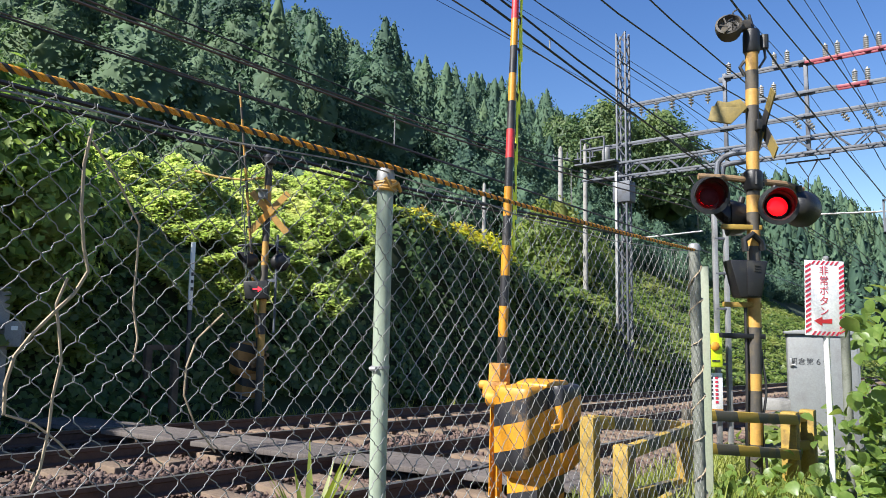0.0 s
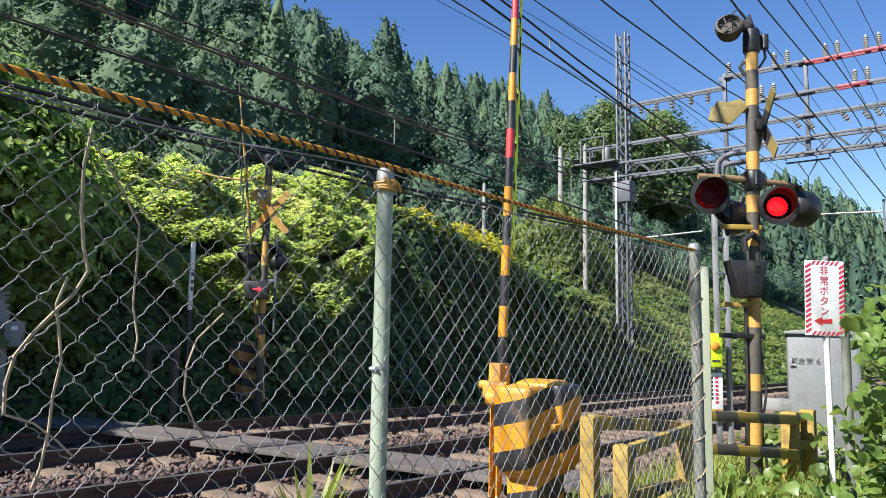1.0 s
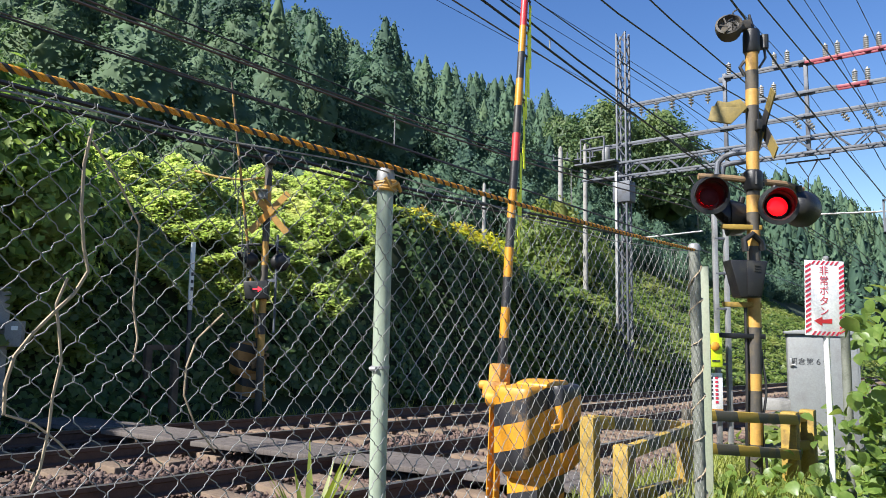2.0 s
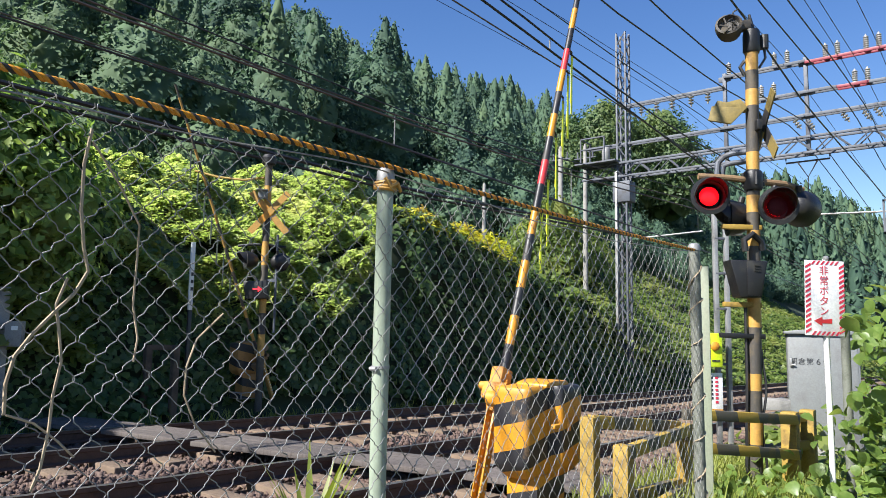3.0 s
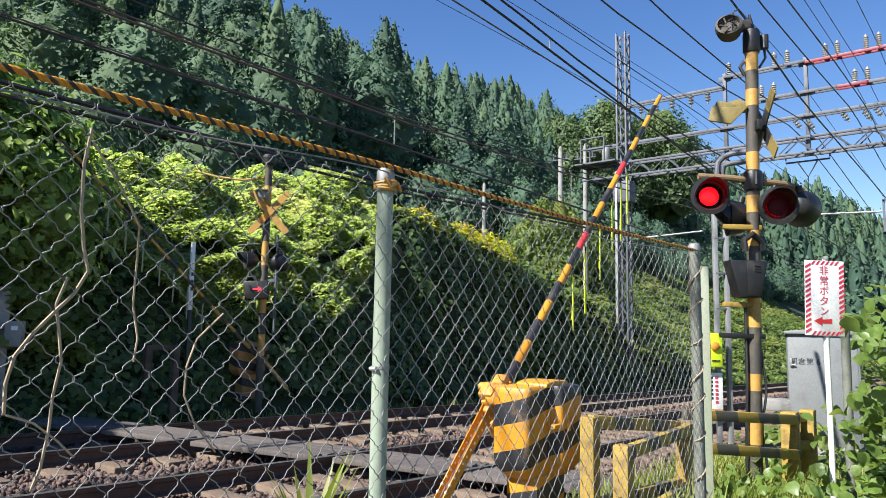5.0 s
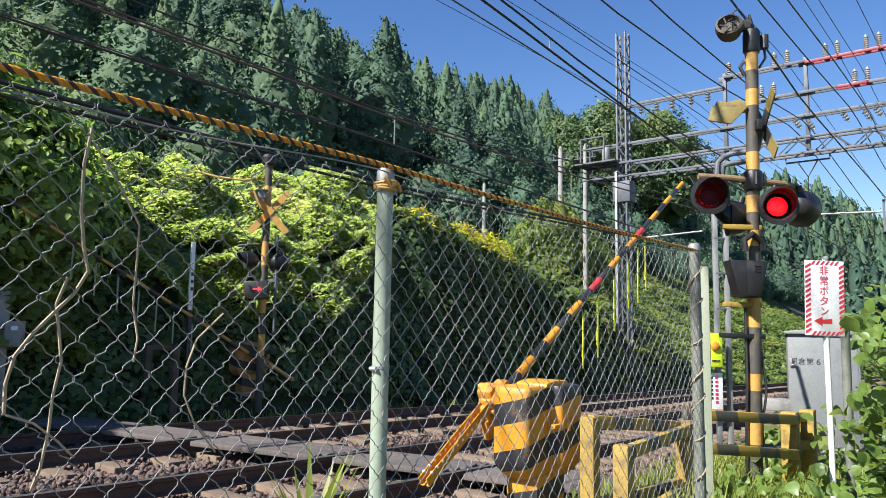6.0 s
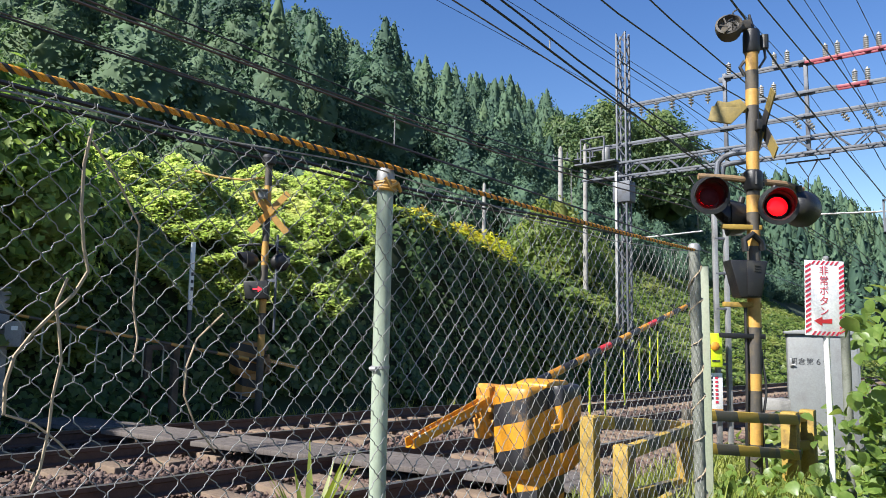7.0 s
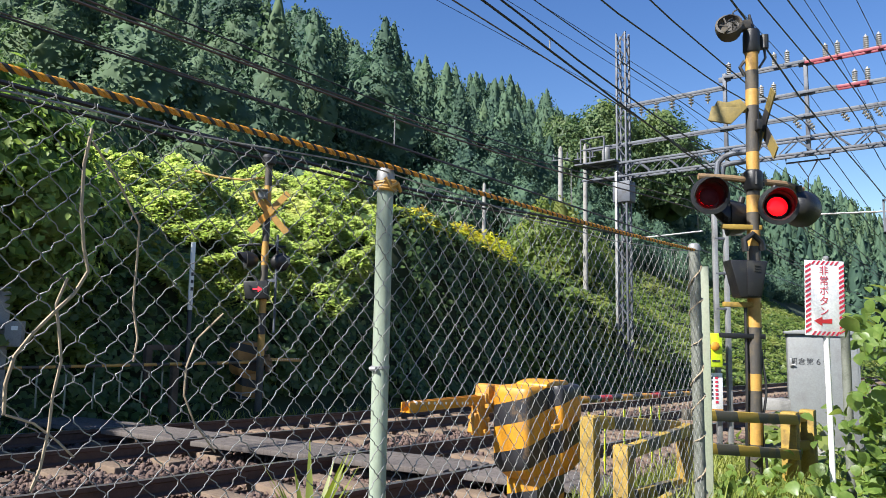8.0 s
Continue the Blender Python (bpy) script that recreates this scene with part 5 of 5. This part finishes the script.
# dry stems caught in the mesh
stems = thing("dry_vine", pose(0, FENCE_Y - 0.01, 0), "dry pale vine stems tangled in the fence mesh", "vine")
for pts, r in (([(0.619, 1.626), (0.61, 1.555), (0.608, 1.465), (0.619, 1.39), (0.633, 1.347), (0.607, 1.302), (0.578, 1.271), (0.542, 1.227), (0.513, 1.187), (0.501, 1.138), (0.505, 1.084)], 0.0034),
               ([(0.594, 1.331), (0.578, 1.28), (0.585, 1.227), (0.593, 1.175), (0.585, 1.113), (0.58, 1.052), (0.57, 0.983), (0.559, 0.945)], 0.0028),
               ([(0.622, 1.602), (0.685, 1.523), (0.726, 1.447), (0.727, 1.389), (0.727, 1.285), (0.738, 1.217), (0.732, 1.171)], 0.0022),
               ([(0.937, 1.273), (0.876, 1.216), (0.85, 1.156), (0.85, 1.097), (0.881, 1.035), (0.933, 0.969)], 0.0022),
               ([(0.507, 1.084), (0.555, 1.065), (0.596, 1.03), (0.629, 0.996)], 0.0022)):
    bm = B()
    tube(bm, [(x, 0.004 * SIN(i * 2), z) for i, (x, z) in enumerate(pts)], r, 6)
    part("stem", bm, "dry", stems)


# ---- ballast stones ----
def ballast(name, n, x0, x1, y0, y1, size, seed):
    g = np.random.default_rng(seed)
    x, y = g.uniform(x0, x1, n), g.uniform(y0, y1, n)
    ok = np.ones(n, bool)
    for yr in RAILS_Y:
        ok &= np.abs(y - yr) > 0.07
    x, y = x[ok], y[ok]
    n = len(x)
    base = np.array([[1, 0, 0], [-1, 0, 0], [0, 1, 0], [0, -1, 0], [0, 0, 1], [0, 0, -1]], float)
    fc = np.array([[0, 2, 4], [2, 1, 4], [1, 3, 4], [3, 0, 4], [2, 0, 5], [1, 2, 5], [3, 1, 5], [0, 3, 5]])
    s = size * g.uniform(0.55, 1.2, (n, 1, 1)) * g.uniform(0.7, 1.2, (n, 1, 3))
    v = base[None] * s + g.normal(0, 0.25, (n, 6, 3)) * s
    q = g.normal(0, 1, (n, 4))
    q /= np.linalg.norm(q, axis=1, keepdims=True)
    w_, a, b, c = q.T
    R = np.stack([1 - 2 * (b * b + c * c), 2 * (a * b - c * w_), 2 * (a * c + b * w_), 2 * (a * b + c * w_), 1 - 2 * (a * a + c * c), 2 * (b * c - a * w_),
                  2 * (a * c - b * w_), 2 * (b * c + a * w_), 1 - 2 * (a * a + b * b)], 1).reshape(n, 3, 3)
    v = np.einsum("nij,nkj->nki", R, v)
    z = GRADE * x - 0.225 + 0.05 * fbm(x, y, 0.4, seed) + g.uniform(-0.02, 0.02, n)
    v += np.stack([x, y, z], 1)[:, None]
    F = (np.arange(n)[:, None, None] * 6 + fc[None]).reshape(-1, 3)
    return tagged(array_mesh(name, v.reshape(-1, 3), F, "stone"), "crushed reddish grey ballast stones", "ballast", kind="stuff")


ballast("ballast_stones", 40000, 0.8, 14, 3.2, 10.0, 0.036, 4)
ballast("far_ballast_stones", 13000, 14, 34, 3.4, 9.8, 0.05, 5)


# ---- foliage ----
def bank_points(n, x0, x1, y0, y1):
    """Points on the land's surface with their outward normals."""
    x, y = RNG.uniform(x0, x1, n * 2), RNG.uniform(y0, y1, n * 2)
    e = 0.08
    z = land(x, y)
    dx, dy = (land(x + e, y) - z) / e, (land(x, y + e) - z) / e
    steep = np.sqrt(1 + np.minimum(dx * dx + dy * dy, 30))
    keep = RNG.uniform(0, 1, n * 2) < steep / 4.2
    nm = unit(np.stack([-dx, -dy, np.ones_like(x)], 1))
    return np.stack([x, y, z], 1)[keep], nm[keep]


def cover(name, n, region, length, width, mat, puff, label, shape="kudzu", droop=0.4, seed=1):
    p, nm = bank_points(n, *region)
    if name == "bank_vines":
        # Dark leaves thinned where the sun strikes the bulge, so paler ones show.
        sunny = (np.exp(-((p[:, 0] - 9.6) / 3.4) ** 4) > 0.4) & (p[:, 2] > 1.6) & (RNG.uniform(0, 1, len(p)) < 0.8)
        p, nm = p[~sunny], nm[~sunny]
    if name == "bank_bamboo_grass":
        # Pale grass only above this edge, drawn where the bank's shade begins.
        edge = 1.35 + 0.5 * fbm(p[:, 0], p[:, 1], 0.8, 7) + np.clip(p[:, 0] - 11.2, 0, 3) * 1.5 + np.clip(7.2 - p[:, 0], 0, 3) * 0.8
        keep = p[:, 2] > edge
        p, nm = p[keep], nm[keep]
    lump = np.clip(fbm(p[:, 0] + p[:, 2] * 0.7, p[:, 1] + p[:, 2] * 0.5, 0.9, seed) + 0.35, 0, 1.2)
    d = (puff * lump + 0.05) * RNG.uniform(0.35, 1.0, len(p)) ** 0.5
    c = p + nm * d[:, None]
    turned = 0.15 if name == "bank_vines" else 0.5
    out = nm * 0.5 + np.array([SUN_TO]) * turned + np.array([[0, 0, 0.8 * turned]])
    v, f = leaf_cloud(c, unit(out), length, width, droop, shape)
    ob = array_mesh(name, v, f, mat)
    return tagged(ob, label, "foliage", kind="stuff")


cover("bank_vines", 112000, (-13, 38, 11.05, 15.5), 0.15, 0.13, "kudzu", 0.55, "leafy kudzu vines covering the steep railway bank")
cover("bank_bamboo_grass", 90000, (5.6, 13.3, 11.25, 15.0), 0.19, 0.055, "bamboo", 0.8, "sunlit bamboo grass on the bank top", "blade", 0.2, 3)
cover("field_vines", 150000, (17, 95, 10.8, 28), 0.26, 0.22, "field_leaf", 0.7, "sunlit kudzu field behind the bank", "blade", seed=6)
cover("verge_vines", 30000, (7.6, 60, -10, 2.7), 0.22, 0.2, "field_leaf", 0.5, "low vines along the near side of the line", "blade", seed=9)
cover("thicket_vines", 16000, (5.3, 12.5, -2.6, 0.75), 0.15, 0.13, "kudzu", 1.5, "dense thicket of kudzu behind the fence end", seed=12)
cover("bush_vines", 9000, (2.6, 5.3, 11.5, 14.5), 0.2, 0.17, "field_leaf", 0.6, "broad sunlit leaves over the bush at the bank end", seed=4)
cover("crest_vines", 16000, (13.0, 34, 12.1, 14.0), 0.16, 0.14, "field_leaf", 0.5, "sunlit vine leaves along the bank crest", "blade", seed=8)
cover("goldenrod", 7000, (13.3, 18.5, 12.0, 13.6), 0.16, 0.05, "goldenrod", 0.75, "yellow goldenrod flowering on the bank crest", "blade", 0.0, seed=2)


def cedar_crown(u, a, seed, h, r):
    """A tiered cone: branch layers that step in towards the tip. Points for height u (0 to 1) and bearing a."""
    tier = 0.84 + 0.24 * (1 - np.modf(u * 8 + 0.5 * np.sin(a * 2 + seed) + 0.3 * np.sin(a * 5))[0])
    lobe = 0.88 + 0.15 * np.sin(a * 4 + seed + u * 13) + 0.13 * np.sin(a * 7 - u * 29 + seed)
    rad = r * np.minimum((1 - u) ** 0.75, 0.85) * lobe * tier + 0.1
    return np.stack([rad * np.cos(a), rad * np.sin(a), u * h - 0.1 * rad], -1)


def round_crown(u, a, seed, h, r):
    """A broad crown of rounded lobes on a trunk's height of gap."""
    lobe = 0.86 + 0.16 * np.sin(a * 3 + seed + u * 4) + 0.12 * np.sin(a * 6 - u * 15 + 2 * seed) + 0.07 * np.sin(a * 11 + u * 31)
    rad = r * np.sqrt(np.clip(1 - (2 * u - 0.9) ** 2 * 0.82, 0.0, 1)) * lobe
    return np.stack([rad * np.cos(a), rad * np.sin(a), h * (0.12 + 0.88 * u) + 0.5 * np.sin(a * 3 + seed)], -1)


def crown(kind, seed, h, r, rows, cols, leaves, leaf):
    """One tree's crown: an uneven inner mass of foliage and loose sprays of leaves over it."""
    g = np.random.default_rng(seed)
    u, a = np.meshgrid(np.linspace(0.0, 1.0, rows), np.arange(cols) * 2 * PI / cols, indexing="ij")
    a = a + g.normal(0, 0.8 / cols, a.shape)
    v = kind(np.clip(u + g.normal(0, 0.25 / rows, u.shape), 0, 1), a, seed, h, r)
    v[..., :2] *= g.uniform(0.5, 0.86, u.shape)[..., None]
    i = (np.arange(rows - 1)[:, None] * cols + np.arange(cols)[None]).ravel()
    j = (np.arange(rows - 1)[:, None] * cols + (np.arange(cols)[None] + 1) % cols).ravel()
    f = np.concatenate([np.stack([i, j, j + cols], 1), np.stack([i, j + cols, i + cols], 1)])
    v = v.reshape(-1, 3)
    lu, la = 1 - np.sqrt(g.uniform(0, 1, leaves)), g.uniform(0, 2 * PI, leaves)
    if kind is round_crown:
        lu = g.uniform(0.05, 1.0, leaves)
    c = kind(lu, la, seed, h, r)
    nm = unit(np.stack([np.cos(la), np.sin(la), 0.5 + (1.6 * (lu - 0.4) if kind is round_crown else 0.15 + 0 * lu)], 1))
    c = c + nm * g.normal(0.0, leaf * 0.7, (leaves, 1))
    lv, lf = leaf_cloud(c, nm, leaf, leaf * 0.62, 0.5, "blade")
    return np.concatenate([v, lv]), np.concatenate([f, lf[:, [0, 1, 2]] + len(v), lf[:, [0, 2, 3]] + len(v)])


def forest(name, spots, crowns, mat, label):
    vs, fs, off = [], [], 0
    for i, (x, y, z, sc, j) in enumerate(spots):
        v, f = crowns[int(j) % len(crowns)]
        a = i * 2.4
        rot = np.array([[COS(a), -SIN(a), 0], [SIN(a), COS(a), 0], [0, 0, 1]])
        vs.append(v @ rot.T * sc + np.array([[x, y, z]]))
        fs.append(f + off)
        off += len(v)
    return tagged(array_mesh(name, np.concatenate(vs), np.concatenate(fs), mat, smooth=True), label, "forest", kind="stuff")


def hill_spots(n, x0, x1, y0, y1, gap, s0, s1, seed):
    g = np.random.default_rng(seed)
    spots, cell = [], {}
    for _ in range(n):
        x, y = g.uniform(x0, x1), g.uniform(y0, y1)
        key = (int(x // gap), int(y // gap))
        if key in cell:
            continue
        cell[key] = 1
        spots.append((x, y, float(land(x, y)) - 0.5, g.uniform(s0, s1), g.integers(0, 6)))
    return spots


woods = [s for s in hill_spots(9000, 12, 232, 31, 105, 4.3, 0.6, 1.12, 3) if s[0] > 0.3 * s[1]]
near_woods = [s for s in woods if s[0] ** 2 + s[1] ** 2 < 85 ** 2]
far_woods = [s for s in woods if s[0] ** 2 + s[1] ** 2 >= 85 ** 2]
forest("cedar_forest", near_woods, [crown(cedar_crown, k + 1, 12 - k % 2, 3.2, 24, 18, 2000, 0.36) for k in range(3)] + [crown(round_crown, k + 5, 9, 3.5, 18, 18, 2000, 0.36) for k in range(3)], "cedar", "dense dark cedar forest low on the hillside")
forest("hillside_forest", far_woods, [crown(cedar_crown, k + 11, 12.5 - k % 3, 3.8, 15, 12, 440, 0.66) for k in range(5)] + [crown(round_crown, 21, 9.5, 3.6, 13, 11, 420, 0.66)], "cedar", "dense sunlit cedar forest covering the hill")
# Broad-leaved trees in the darker cedar colour, standing in for shade at the foot.
forest("broadleaf_woods", hill_spots(1800, 10, 130, 24, 36, 3.6, 0.32, 0.5, 5), [crown(round_crown, k + 31, 10, 4.2, 16, 14, 800, 0.6) for k in range(4)], "cedar", "mixed trees at the foot of the hill, coloured dark for shade")
knoll = [(68 + 2.9 * (k % 4) + 0.7 * (k // 4), 37 - 2.6 * (k % 4) + 1.3 * (k // 4), 12.6 + 0.9 * ((k * 5) % 3), 0.8 + 0.12 * (k % 2), k) for k in range(12)]
forest("knoll_trees", knoll, [crown(round_crown, k + 41, 13, 5.2, 20, 20, 3200, 0.5) for k in range(4)], "broadleaf", "sunlit round-crowned trees on the knoll")
forest("valley_forest", hill_spots(1500, 118, 250, -6, 40, 5.2, 0.6, 1.05, 8), [crown(cedar_crown, k + 51, 15, 3.7, 14, 10, 240, 1.0) for k in range(4)], "cedar", "dark forest where the valley turns")
shrubs = [(27.2, 15.9, 2.35, 1.0, 0), (29.4, 16.2, 1.6, 0.95, 1), (31.2, 16.6, 1.7, 1.0, 2), (33.6, 17.6, 1.9, 0.95, 3), (28.3, 15.0, 0.9, 0.8, 0)]
end_shrubs = [(2.6, 12.9, 2.2, 0.85, 1), (3.6, 12.5, 1.75, 0.8, 2), (4.5, 12.25, 1.3, 0.75, 3), (5.0, 12.5, 0.9, 0.6, 0)]
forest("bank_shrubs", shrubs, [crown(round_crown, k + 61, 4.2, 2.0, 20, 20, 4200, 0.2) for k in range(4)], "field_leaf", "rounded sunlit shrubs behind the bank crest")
forest("bank_end_shrubs", end_shrubs, [crown(round_crown, k + 71, 4.2, 2.0, 22, 22, 2600, 0.24) for k in range(4)], "bush", "sunlit broad-leaved bushes at the bank end")


def motions():
    off = PIVOT - GATE
    walk(boom, [(t, pose(*off, 0, -a, 0)) for t, a in BOOM_ROWS])
    foff = far_gate.matrix_world.inverted() @ FAR_PIVOT
    walk(far_boom, [(t, pose(*foff, 0, 0, 180) @ pose(0, 0, 0, 0, a, 0)) for t, a in FAR_ROWS])
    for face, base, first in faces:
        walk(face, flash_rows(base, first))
    for rb, rows in ribbons + far_ribbons:
        walk(rb, rows)


build_sleepers()
motions()
